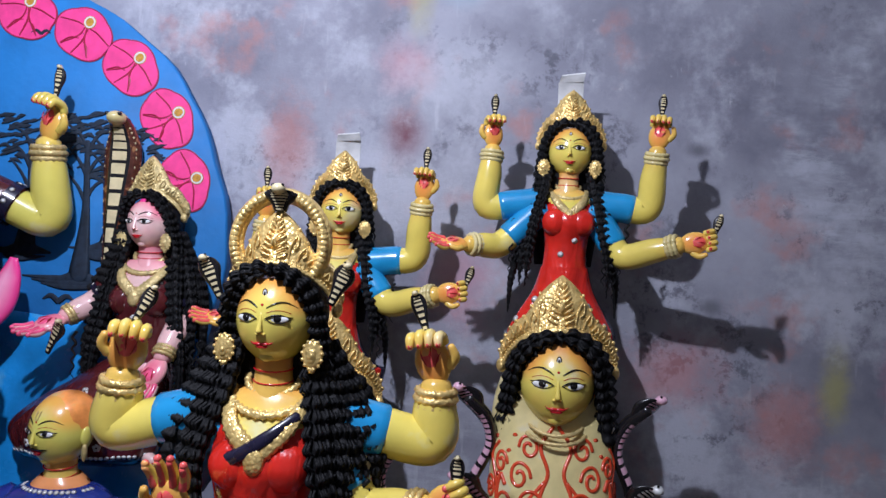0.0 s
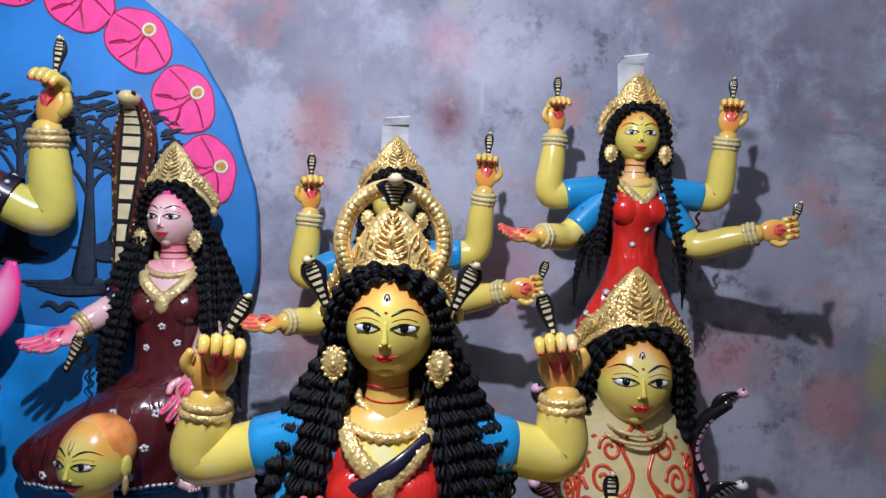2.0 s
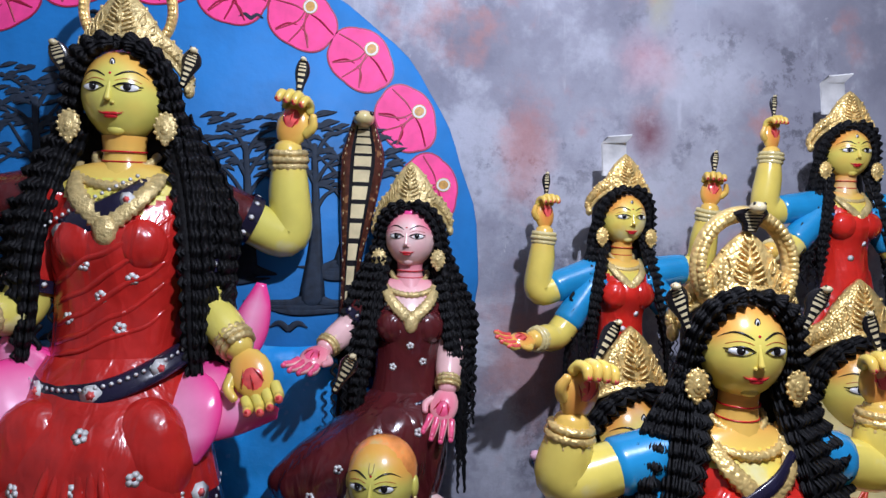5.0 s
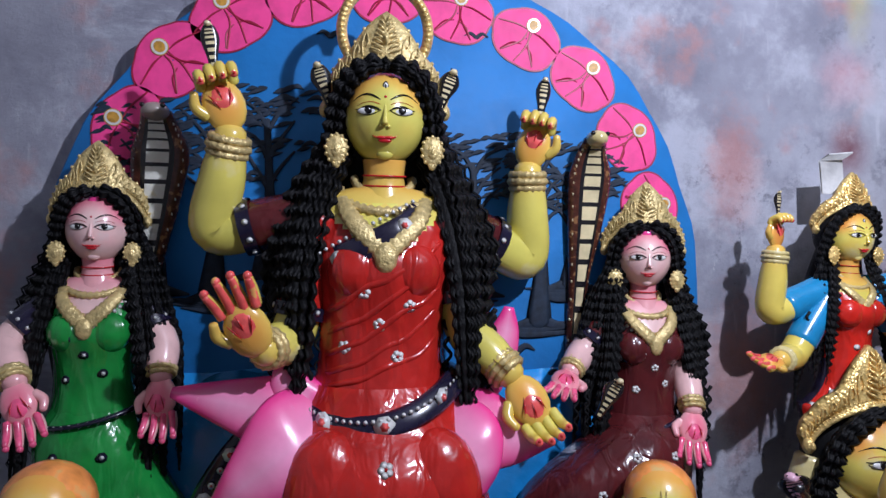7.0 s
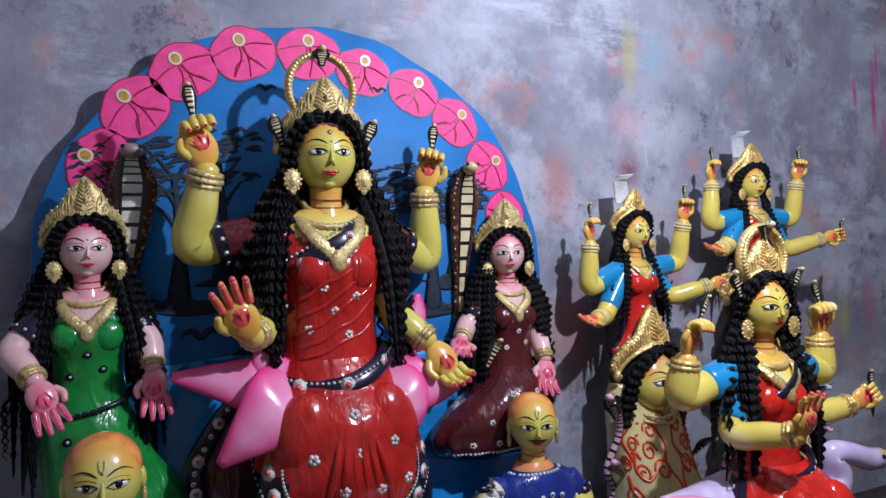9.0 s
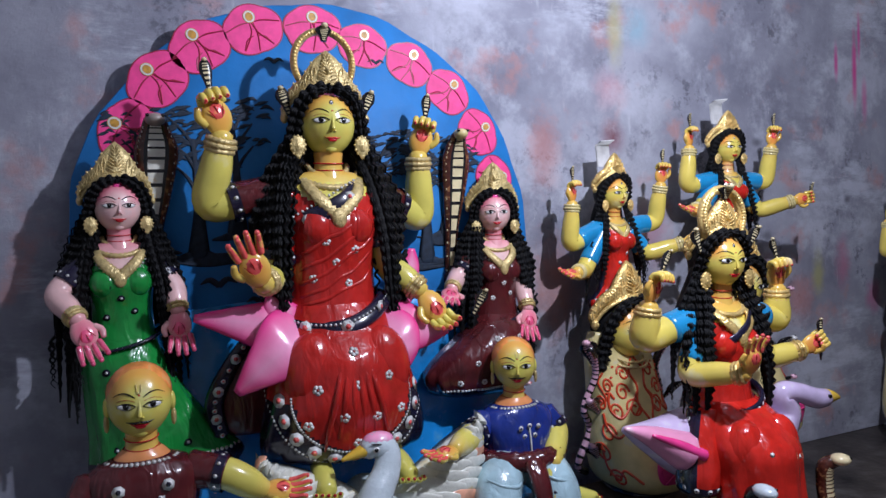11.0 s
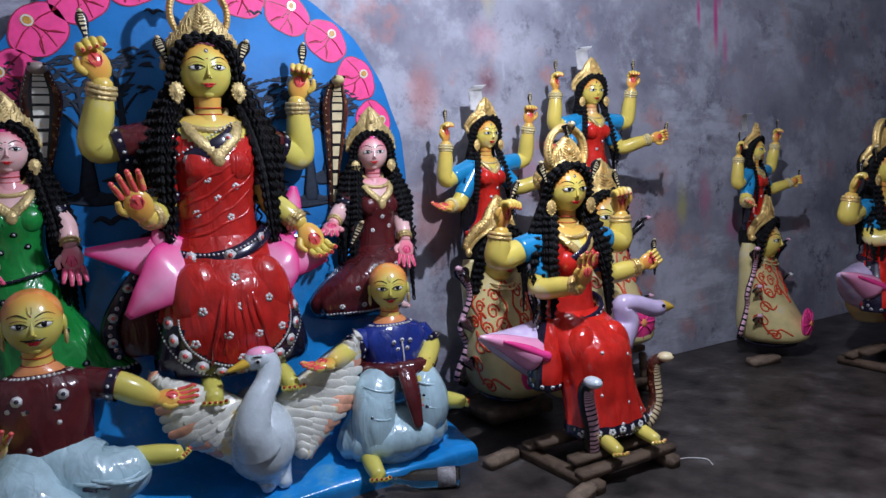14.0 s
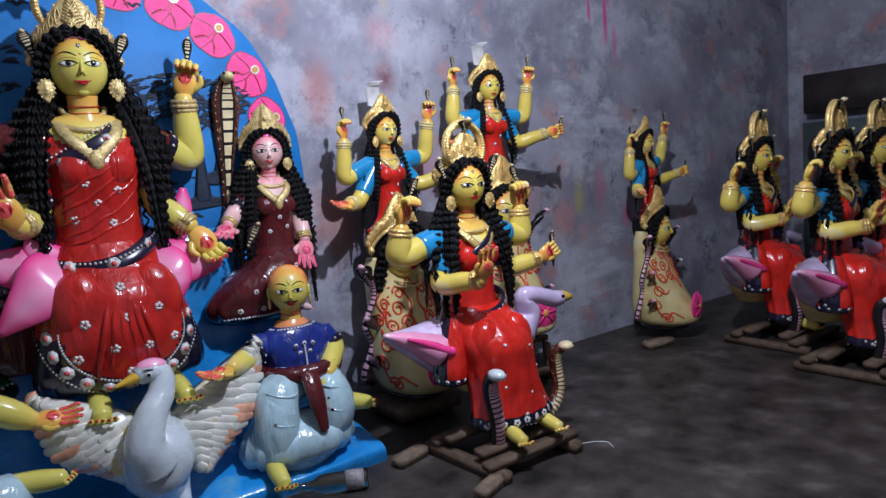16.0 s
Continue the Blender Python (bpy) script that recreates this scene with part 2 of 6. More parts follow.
    def dabs(self, P, places, s, mat, eye=None):
        """Dabs at fractions (down, round) of a grid of points."""
        r, c = P.shape[:2]
        for u, w in places:
            i, j = int(np.clip(u * (r - 1), 1, r - 2)), int(w * c) % c
            e1, e2 = P[i + 1, j] - P[i - 1, j], P[i, (j + 1) % c] - P[i, j - 1]
            nor = unit(np.cross(e1, e2))
            mid = P[i].mean(axis=0)
            if np.dot(nor, P[i, j] - mid) < 0:
                nor = -nor
            self.dot(P[i, j] + nor * s * 0.05, nor, s, mat, eye)

    def make(self, name, origin, label="", category="statue", group="", kind="", parent=None, smooth=True):
        me = bpy.data.meshes.new(name)
        o = np.asarray(origin, float)
        me.from_pydata([tuple(np.asarray(p) - o) for p in self.v], [], self.f)
        for m in self.mats:
            me.materials.append(m)
        me.polygons.foreach_set("material_index", self.m)
        me.polygons.foreach_set("use_smooth", [smooth] * len(self.f))
        if any(self.b):
            me.attributes.new("blush", "FLOAT", "POINT").data.foreach_set("value", np.array(self.b, np.float32))
        me.update()
        bm = bmesh.new()
        bm.from_mesh(me)
        bmesh.ops.recalc_face_normals(bm, faces=bm.faces)
        bm.to_mesh(me)
        bm.free()
        ob = new(name, me)
        if parent is None:
            ob.location = o
            tagged(ob, label, category, group, kind)
        else:
            ob.parent = parent
            ob.location = o - np.array(parent.location)
            tagged(ob, label)
        return ob


def box(c, size, mat, turn=None, bevel=0.004, cuts=0):
    """A bevelled block as a bmesh-made Clay."""
    clay = Clay()
    bm = bmesh.new()
    bmesh.ops.create_cube(bm, size=1.0)
    bmesh.ops.scale(bm, vec=size, verts=bm.verts)
    bmesh.ops.bevel(bm, geom=bm.edges[:], offset=bevel, segments=2, affect="EDGES")
    m = (turn or Matrix.Identity(4))
    bm.verts.ensure_lookup_table()
    clay.v = [tuple(np.array(m @ v.co) + np.asarray(c)) for v in bm.verts]
    clay.f = [tuple(v.index for v in f.verts) for f in bm.faces]
    clay.m = [clay.slot(mat)] * len(clay.f)
    bm.free()
    return clay


# ---- parts of the painted clay figures ----
def hood(clay, base, tip, s, face, belly=None, back=None, bend=0.25):
    """A small cobra: a thin neck that widens into a striped hood and bends forward at the head."""
    belly, back = belly or SNAKE_CREAM, back or SNAKE_BLACK
    b, t, fwd = np.asarray(base, float), np.asarray(tip, float), unit(face)
    d = t - b
    pts = [b, b + d * 0.35, b + d * 0.7 - fwd * s * 0.1, b + d * 0.9, t + fwd * s * bend]
    n = 12
    q = glide(np.column_stack([pts, [0.22 * s, 0.34 * s, 0.62 * s, 0.5 * s, 0.24 * s]]), 22)
    side = unit(np.cross(d, fwd))
    P = []
    a = np.linspace(0, 2 * np.pi, n, endpoint=False)
    for x, y, z, r in q:
        P.append(V(x, y, z) + r * np.cos(a)[:, None] * side + 0.45 * max(r, 0.3 * s) * np.sin(a)[:, None] * fwd)
    clay.grid(np.array(P), back, cap=True, paint=lambda i, j: belly if (2 <= j <= 3 and i < 17 and i % 2 == 1) or (i > 18 and 0 <= j <= 5) else None)
    head = t + fwd * s * bend
    clay.ell(head, (0.26 * s, 0.3 * s, 0.2 * s), belly, n=(8, 6))
    for k in (-1, 1):
        clay.ell(head + side * k * 0.17 * s + V(0, 0, 0.12 * s) + fwd * 0.12 * s, (0.06 * s,) * 3, EYE_BLACK, n=(6, 4))


def snake(clay, pts, rad, belly, back, face, steps=60):
    """A long snake with a ladder of pale belly bands."""
    P = clay.tube(pts, rad, back, n=10, steps=steps, up=face)
    r, c = P.shape[:2]
    f = unit(face)
    k = clay.slot(belly)
    start = len(clay.m) - (r - 1) * c
    for i in range(3, r - 3):
        for j in range(c):
            nor = (P[i, j] + P[i, (j + 1) % c]) / 2 - P[i].mean(axis=0)
            if np.dot(unit(nor), f) > 0.55 and i % 3:
                clay.m[start + i * c + j] = k


def hand(clay, wrist, d, palm, s, skin, rosy, mode="open", thumb=1, hold=None):
    """A hand with four fingers and a thumb. d: the way of the fingers, palm: the way the palm faces."""
    w, d = np.asarray(wrist, float), unit(d)
    pn = unit(np.asarray(palm, float) - d * np.dot(palm, d))
    ac = np.cross(d, pn) * thumb
    turn = np.array([d, ac, pn])
    clay.ell(w + d * 0.42 * s, (0.52 * s, 0.40 * s, 0.21 * s), skin, turn, (16, 11), blush=np.clip(np.linspace(-0.5, 1.05, 11), 0.04, 0.85)[:, None])
    clay.ell(w + d * 0.50 * s + pn * 0.075 * s, (0.33 * s, 0.27 * s, 0.150 * s), rosy, turn, (16, 9))
    for q, b in ((-0.14, 0.03), (0.02, 0.10), (0.15, -0.02)):
        clay.tube([w + d * (0.36 + b) * s + ac * q * 0.6 * s + pn * 0.213 * s, w + d * (0.53 + b) * s + ac * q * 1.1 * s + pn * 0.232 * s, w + d * (0.68 + b) * s + ac * (q * 1.5 + 0.03) * s + pn * 0.196 * s], [0.004 * s, 0.017 * s, 0.004 * s], NAIL, n=5, steps=8)
    for k in range(4):
        o = (k - 1.5) * 0.2 * s
        ln = (0.52, 0.62, 0.6, 0.46)[k] * s
        r = 0.105 * s
        a = w + d * 0.80 * s + ac * o
        if mode == "open":
            p = [a, a + d * ln * 0.5 + pn * 0.02 * s + ac * o * 0.15, a + d * ln + pn * 0.14 * s + ac * o * 0.3]
        elif mode == "grip":
            p = [a, a + d * ln * 0.36 + pn * 0.10 * s, a + d * ln * 0.44 + pn * 0.36 * s, a + d * ln * 0.10 + pn * 0.46 * s]
        elif mode == "curl":
            p = [a, a + d * ln * 0.5 + pn * 0.12 * s, a + d * ln * 0.7 + pn * 0.42 * s]
        else:
            p = [a - d * 0.14 * s - pn * 0.02 * s, a + d * 0.14 * s + pn * 0.05 * s, a + d * 0.13 * s + pn * 0.24 * s, a - d * 0.16 * s + pn * 0.27 * s]
        clay.tube(p, [r, r, r * 0.72] if len(p) == 3 else [r, r, r, r * 0.8], skin, n=8, steps=10, blush=(0.08, 0.12, 0.45))
        tipc = p[-1]
        clay.ell(tipc + (d * 0.03 * s if mode != "fist" else pn * 0.03 * s), (r * 0.78,) * 3, rosy, n=(7, 5))
        if mode != "open":
            clay.ell(tipc + pn * r * 0.55 + d * 0.02 * s, (r * 0.34,) * 3, NAIL, n=(6, 4))
        if mode == "open":
            clay.tube([q - d * 0.02 * s + pn * r * 0.38 for q in p], [r * 0.85, r * 0.80, r * 0.6], rosy, n=7, steps=8)
    a = w + d * 0.3 * s + ac * 0.34 * s
    t = [a, a + ac * 0.16 * s + d * 0.2 * s + pn * 0.06 * s, a + ac * 0.12 * s + d * 0.45 * s + pn * 0.12 * s]
    if mode == "fist":
        t = [a, a + d * 0.25 * s + pn * 0.25 * s, a + d * 0.35 * s + pn * 0.38 * s - ac * 0.2 * s]
    clay.tube(t, [0.12 * s, 0.11 * s, 0.08 * s], skin, n=8, steps=10, blush=(0.2, 0.5))
    if hold is not None:
        c = w + d * (0.72 if mode == "fist" else 1.0) * s + pn * (0.2 if mode == "fist" else 0.12) * s
        h = unit(hold)
        hood(clay, c - h * 0.05 * s, c + h * 0.92 * s, 0.27 * s, pn * 0.4 + V(0, -1, 0))
        if mode == "fist":
            clay.tube([c, c - h * 0.5 * s, c - h * 0.85 * s], [0.09 * s, 0.08 * s, 0.03 * s], SNAKE_BLACK, n=7)


def bangle(clay, c, d, r, mat):
    d = unit(d)
    for k, w in ((-1, 1.0), (0, 1.10), (1, 1.02)):
        a = unit(np.cross(d, (0.3, 0.2, 1)))
        b = np.cross(d, a)
        th = np.linspace(0, 2 * np.pi, 18)
        ring = [np.asarray(c) + d * k * r * 0.42 + (np.cos(t) * a + np.sin(t) * b) * r * w for t in th]
        clay.tube(ring, r * 0.24, mat, n=6, steps=40, ends=False, crimp=16, depth=0.5)


def arm(clay, sh, el, wr, r, skin, sleeve=None, upto=0.0, trim=None, gold=None):
    """Upper arm, elbow and forearm; a sleeve covers the given share of the way."""
    sh, el, wr = V(*sh), V(*el), V(*wr)
    m1, m2 = (sh + el) / 2, el * 0.45 + wr * 0.55
    ins = (m1 + m2) / 2 - el
    pts = [sh, m1, el + ins * 0.10, m2, wr]
    clay.tube(pts, [1.15 * r, 1.10 * r, 1.10 * r, 1.02 * r, 0.66 * r], skin, n=16, steps=34, blush=(0, 0, 0.06, 0.08, 0.4))
    clay.ell(el + ins * 0.22, (0.95 * r,) * 3, skin, n=(14, 10))
    if sleeve:
        q = glide(np.column_stack([pts, np.array([1.15, 1.08, 1.06, 1.0, 0.66]) * r * 1.13]), 41)[:max(6, int(20 * upto))]
        clay.tube(q[:, :3], q[:, 3], sleeve, n=16, steps=len(q))
        e = q[-1, :3]
        sh = q[-3, :3]
        if trim:
            d = unit(e - sh)
            clay.tube([e - d * r * 0.55, e + d * r * 0.08], [1.36 * r, 1.32 * r], trim, n=14, steps=4, ends=False)
            a = unit(np.cross(d, (0.2, 0.1, 1)))
            b = np.cross(d, a)
            for t in np.linspace(0, 2 * np.pi, 11)[:-1]:
                nor = np.cos(t) * a + np.sin(t) * b
                clay.dot(e - d * r * 0.3 + nor * 1.36 * r, nor, r * 0.15, WHITE)
    if gold is not skin:
        bangle(clay, wr + unit(el - wr) * r * 0.75, wr - el, r * 0.78, gold or PALE_GOLD)


def tress(clay, pts, rad, k, count, seed, period=0.034, flat=0.6, fray=0.25):
    """A crimped tress: a dark core and many thin strands that zigzag in step."""
    rnd = random.Random(seed)
    pts = np.asarray(pts, float)
    length = float(np.sum(np.linalg.norm(np.diff(pts, axis=0), axis=1)))
    m = int(max(14, min(90, length / (period * k) * 5)))
    q = glide(np.column_stack([pts, np.asarray(rad, float)]), m)
    c, r = q[:, :3], np.maximum(q[:, 3], 0.001)
    T = np.gradient(c, axis=0)
    T /= np.linalg.norm(T, axis=1, keepdims=True) + 1e-9
    side = np.cross(T, (0.0, 1.0, 0.0))
    side /= np.linalg.norm(side, axis=1, keepdims=True) + 1e-9
    nor = np.cross(side, T)
    run = np.concatenate([[0], np.cumsum(np.linalg.norm(np.diff(c, axis=0), axis=1))])
    level = np.ptp(c[:, 2]) > 0.8 * length
    saw = np.abs((((c[:, 2] if level else run) / (period * k)) % 1) * 2 - 1)
    wave = (saw - 0.5)[:, None]
    core = c + side * wave * 0.006 * k
    clay.tube(core, r * (0.60 + 0.22 * saw), HAIR, n=10, steps=m, flat=flat * 0.9, up=(0, 1, 0))
    tri = np.array([(1.0, 0.0), (-0.5, 0.87), (-0.5, -0.87)])
    for n in range(count):
        a, w = rnd.uniform(0, 2 * math.pi), 0.62 + 0.36 * rnd.random()
        stop = int(m * rnd.uniform(1 - fray, 1.0))
        sway = 0.10 * np.sin(run / (0.11 * k) + rnd.uniform(0, 6.3))
        p = c + side * (r * (math.cos(a) * w + sway))[:, None] + nor * (r * math.sin(a) * w * flat)[:, None]
        p = p + (side * 0.45 * (1 if math.cos(a) > 0 else -1) + V(0, -0.8, 0)) * wave * 0.021 * k + T * rnd.uniform(-0.003, 0.003) * k
        p = p[:max(stop, 6)]
        t = np.linspace(0, 1, len(p))
        rr = rnd.uniform(0.0042, 0.0068) * k * np.minimum(1, (1 - t) * 5 + 0.12)
        P = p[:, None, :] + rr[:, None, None] * (tri[None, :, :1] * side[:len(p), None, :] + tri[None, :, 1:] * nor[:len(p), None, :])
        clay.grid(P, HAIR)


def head(clay, c, k, skin, yaw=0.0, crown=1.0, hair=True, ear=True, male=False, big_eye=1.0, crown_mat=None, pitch=0.0, drops=True):
    """A painted head with features, hair roll, ear drops and a relief crown. k = 1: a face 0.19 m wide."""
    rx, ry, rz = 0.095 * k, 0.098 * k, (0.114 if male else 0.111) * k
    turn = np.array((Matrix.Rotation(radians(yaw), 3, "Z") @ Matrix.Rotation(radians(pitch), 3, "X")).transposed())
    c = np.asarray(c, float)

    def tap(z):
        return 1 - 0.20 * max(0.0, -z / rz) ** 2.4

    def at(x, z, out=0.0):
        w = 1 - (x / (rx * tap(z))) ** 2 - (z / rz) ** 2
        return c + V(x, -ry * math.sqrt(max(w, 0.01)) - out, z) @ turn

    th = np.linspace(0, 2 * np.pi, 40, endpoint=False)
    P, rouge = [], []
    for p in np.linspace(-np.pi / 2 + 0.02, np.pi / 2 - 0.02, 30):
        z = rz * math.sin(p)
        ring = [(rx * tap(z) * math.cos(p) ** 0.94 * math.cos(t), ry * math.cos(p) * math.sin(t), z) for t in th]
        P.append(ring)
        row = []
        for x, y, zz in ring:
            u, w = abs(x) / rx, zz / rz
            edge = np.clip((math.hypot(u, max(0.0, w)) - 0.42) / 0.42, 0, 1) * (w > 0.0) * min(1.0, w * 3)
            cheek = 0.16 * math.exp(-((u - 0.52) / 0.24) ** 2 - ((w + 0.34) / 0.20) ** 2)
            chin = 0.45 * np.clip((-w - 0.80) / 0.2, 0, 1)
            row.append(min(0.85, 0.8 * edge + cheek + chin))
        rouge.append(row)
    clay.grid(np.array(P) @ turn + c, skin, blush=np.array(rouge))
    # nose, cheeks, chin
    nose = [at(0, 0.16 * rz, -0.04 * ry), at(0, -0.08 * rz, 0.025 * ry), at(0, -0.25 * rz, 0.095 * ry)]
    clay.tube(nose, [0.040 * rx, 0.055 * rx, 0.078 * rx], skin, n=12, steps=12, blush=(0.0, 0.05, 0.15))
    clay.ell(at(0, -0.78 * rz, -0.118 * ry), (0.22 * rx, 0.15 * ry, 0.13 * rz), skin, turn, (14, 9), blush=0.05)
    for s in (-1, 1):
        clay.ell(at(s * 0.085 * rx, -0.295 * rz, 0.015 * ry), (0.052 * rx, 0.05 * rx, 0.036 * rz), skin, n=(8, 6), blush=0.1)
        ex, ez = s * 0.40 * rx, 0.02 * rz
        w = 0.26 * rx * big_eye
        sl = radians(s * 13)
        eye_turn = np.array([[math.cos(sl), math.sin(sl), 0.05 * s], [-math.sin(sl), math.cos(sl), 0], [0, 0, 1]]) @ turn
        clay.ell(at(ex, ez, -0.02 * ry), (w, 0.045 * ry, 0.078 * rz), WHITE, eye_turn, (16, 9))
        clay.ell(at(ex, ez + 0.012 * rz, 0.012 * ry), (w * 0.40, 0.026 * ry, 0.076 * rz), EYE_BLACK, eye_turn, (14, 8))
        # highlight on the iris, set on as a tiny white dab
        clay.ell(at(ex + w * 0.12, ez + 0.035 * rz, 0.036 * ry), (w * 0.07, 0.008 * ry, 0.012 * rz), WHITE, eye_turn, (6, 4))
        lid = [at(ex + u * w * 1.18, ez + (0.088 * (1 - u * u) + (0.05 if u * s > 0.9 else 0)) * rz, 0.018 * ry) for u in np.linspace(-1, 1, 7)]
        clay.tube(lid, np.array([0.007, 0.021, 0.028, 0.030, 0.028, 0.021, 0.008]) * rx, EYE_BLACK, n=6, steps=18)
        fold = [at(ex + u * w * 1.02, ez + (0.19 - 0.06 * u * u) * rz, 0.004 * ry) for u in np.linspace(-1, 1, 5)]
        clay.tube(fold, 0.008 * rx, NAIL, n=5, steps=10)
        low = [at(ex + u * w * 1.05, ez - 0.078 * (1 - u * u) * rz, 0.014 * ry) for u in np.linspace(-1, 1, 5)]
        clay.tube(low, 0.010 * rx, EYE_BLACK, n=5, steps=10)
        brow = [at(s * (0.12 + 0.66 * u) * rx, (0.25 + 0.14 * math.sin(u * 2.9) - 0.02 * u) * rz, 0.004 * ry) for u in np.linspace(0, 1, 6)]
        clay.tube(brow, np.array([0.014, 0.025, 0.027, 0.022, 0.015, 0.006]) * rx, EYE_BLACK, n=6, steps=18)
        if ear:
            clay.ell(c + V(s * 0.99 * rx, 0.1 * ry, -0.10 * rz) @ turn, (0.09 * rx, 0.18 * ry, 0.24 * rz), skin, turn, (10, 8), blush=0.3)
        clay.ell(at(s * 0.080 * rx, -0.505 * rz, 0.018 * ry), (0.135 * rx, 0.05 * ry, 0.036 * rz), LIP, turn, (12, 7))
        clay.tube([at(s * 0.09 * rx, -0.515 * rz, 0.03 * ry), at(s * 0.19 * rx, -0.502 * rz, 0.018 * ry), at(s * 0.30 * rx, -0.455 * rz, 0.0)], [0.026 * rx, 0.018 * rx, 0.004 * rx], LIP, n=7, steps=10)
    clay.ell(at(0, -0.562 * rz, 0.016 * ry), (0.165 * rx, 0.058 * ry, 0.046 * rz), LIP, turn, (14, 8))
    clay.tube([at(u * 0.26 * rx, (-0.528 + 0.03 * u * u) * rz, 0.060 * ry - 0.045 * ry * abs(u)) for u in np.linspace(-1, 1, 7)], 0.007 * rx, NAIL, n=5, steps=14)
    clay.ell(at(0, 0.31 * rz, 0.0), (0.038 * rx, 0.02 * ry, 0.030 * rz), LIP, turn, (8, 5))
    if male:
        for s in (-1, 1):
            clay.tube([at(s * 0.02 * rx, -0.41 * rz, 0.05 * ry), at(s * 0.20 * rx, -0.43 * rz, 0.035 * ry), at(s * 0.42 * rx, -0.40 * rz, 0.012 * ry)], [0.034 * rx, 0.034 * rx, 0.008 * rx], EYE_BLACK, n=6)
            clay.tube([at(s * 0.07 * rx, 0.60 * rz, 0.004), at(s * 0.06 * rx, 0.42 * rz, 0.003), at(0, 0.36 * rz, 0.003)], 0.013 * rx, PALE_GOLD, n=5)
            clay.ell(c + V(s * 1.03 * rx, 0.05 * ry, -0.55 * rz) @ turn, (0.09 * rx, 0.1 * ry, 0.26 * rz), PALE_GOLD, turn, (8, 6))
            clay.ell(c + V(s * 1.0 * rx, 0.1 * ry, -0.12 * rz) @ turn, (0.12 * rx, 0.2 * ry, 0.28 * rz), skin, turn, (10, 8))
        clay.ell(c + V(0, 0.16 * ry, 0.22 * rz) @ turn, (1.03 * rx, 0.99 * ry, 0.84 * rz), BLUSH_HAIR, turn, (24, 14))
        return at
    # third eye and vermilion parting
    if skin is not SKIN_PINK:
        clay.ell(at(0, 0.54 * rz, -0.010 * ry), (0.075 * rx, 0.02 * ry, 0.115 * rz), EYE_BLACK, turn, (10, 7))
        clay.ell(at(0, 0.54 * rz, -0.002 * ry), (0.050 * rx, 0.02 * ry, 0.088 * rz), WHITE, turn, (10, 7))
        clay.ell(at(0, 0.54 * rz, 0.010 * ry), (0.030 * rx, 0.02 * ry, 0.05 * rz), EYE_BLACK, turn, (8, 6))
    else:
        clay.ell(at(0, 0.78 * rz, -0.040 * ry), (0.20 * rx, 0.06 * ry, 0.13 * rz), LOTUS_EDGE, turn, (14, 8))
    if hair:
        clay.ell(c + V(0, 0.42 * ry, 0.12 * rz) @ turn, (1.20 * rx, 1.0 * ry, 1.14 * rz), HAIR, turn, (24, 16))
        for s in (-1, 1):
            roll = [(0, -0.52, 1.05), (0.38, -0.62, 1.02), (0.82, -0.54, 0.78), (1.12, -0.34, 0.34), (1.24, -0.14, -0.22), (1.31, 0.0, -0.75), (1.40, 0.02, -1.30)]
            tress(clay, [c + V(s * x * rx, y * ry, z * rz) @ turn for x, y, z in roll], np.array([0.12, 0.21, 0.25, 0.25, 0.26, 0.30, 0.34]) * rx, k, 24, int(c[0] * 700 + s), 0.030, 0.8, 0.08)
    # ear drops
    gold = crown_mat or GOLD
    for s in (-1, 1) if drops else ():
        e = c + V(s * 1.16 * rx, -0.44 * ry, -0.70 * rz) @ turn
        clay.ell(e, (0.27 * rx, 0.09 * ry, 0.32 * rz), gold, turn, (16, 9))
        for t in np.linspace(0, 2 * np.pi, 14)[:-1]:
            clay.ell(e + V(0.26 * rx * math.sin(t), -0.02 * ry, 0.30 * rz * math.cos(t)) @ turn, (0.050 * rx,) * 3, gold, n=(6, 5))
        clay.ell(e + V(0, -0.07 * ry, -0.02 * rz) @ turn, (0.13 * rx, 0.05 * ry, 0.16 * rz), gold, turn, (10, 7))
        clay.ell(e + V(0, -0.11 * ry, -0.02 * rz) @ turn, (0.055 * rx, 0.03 * ry, 0.07 * rz), gold, turn, (8, 5))
        clay.ell(e + V(0, 0, -0.31 * rz) @ turn, (0.10 * rx, 0.06 * ry, 0.09 * rz), gold, turn, (8, 6))
    if crown:
        crown_fan(clay, c, rx, ry, rz, turn, crown, gold)
    return at


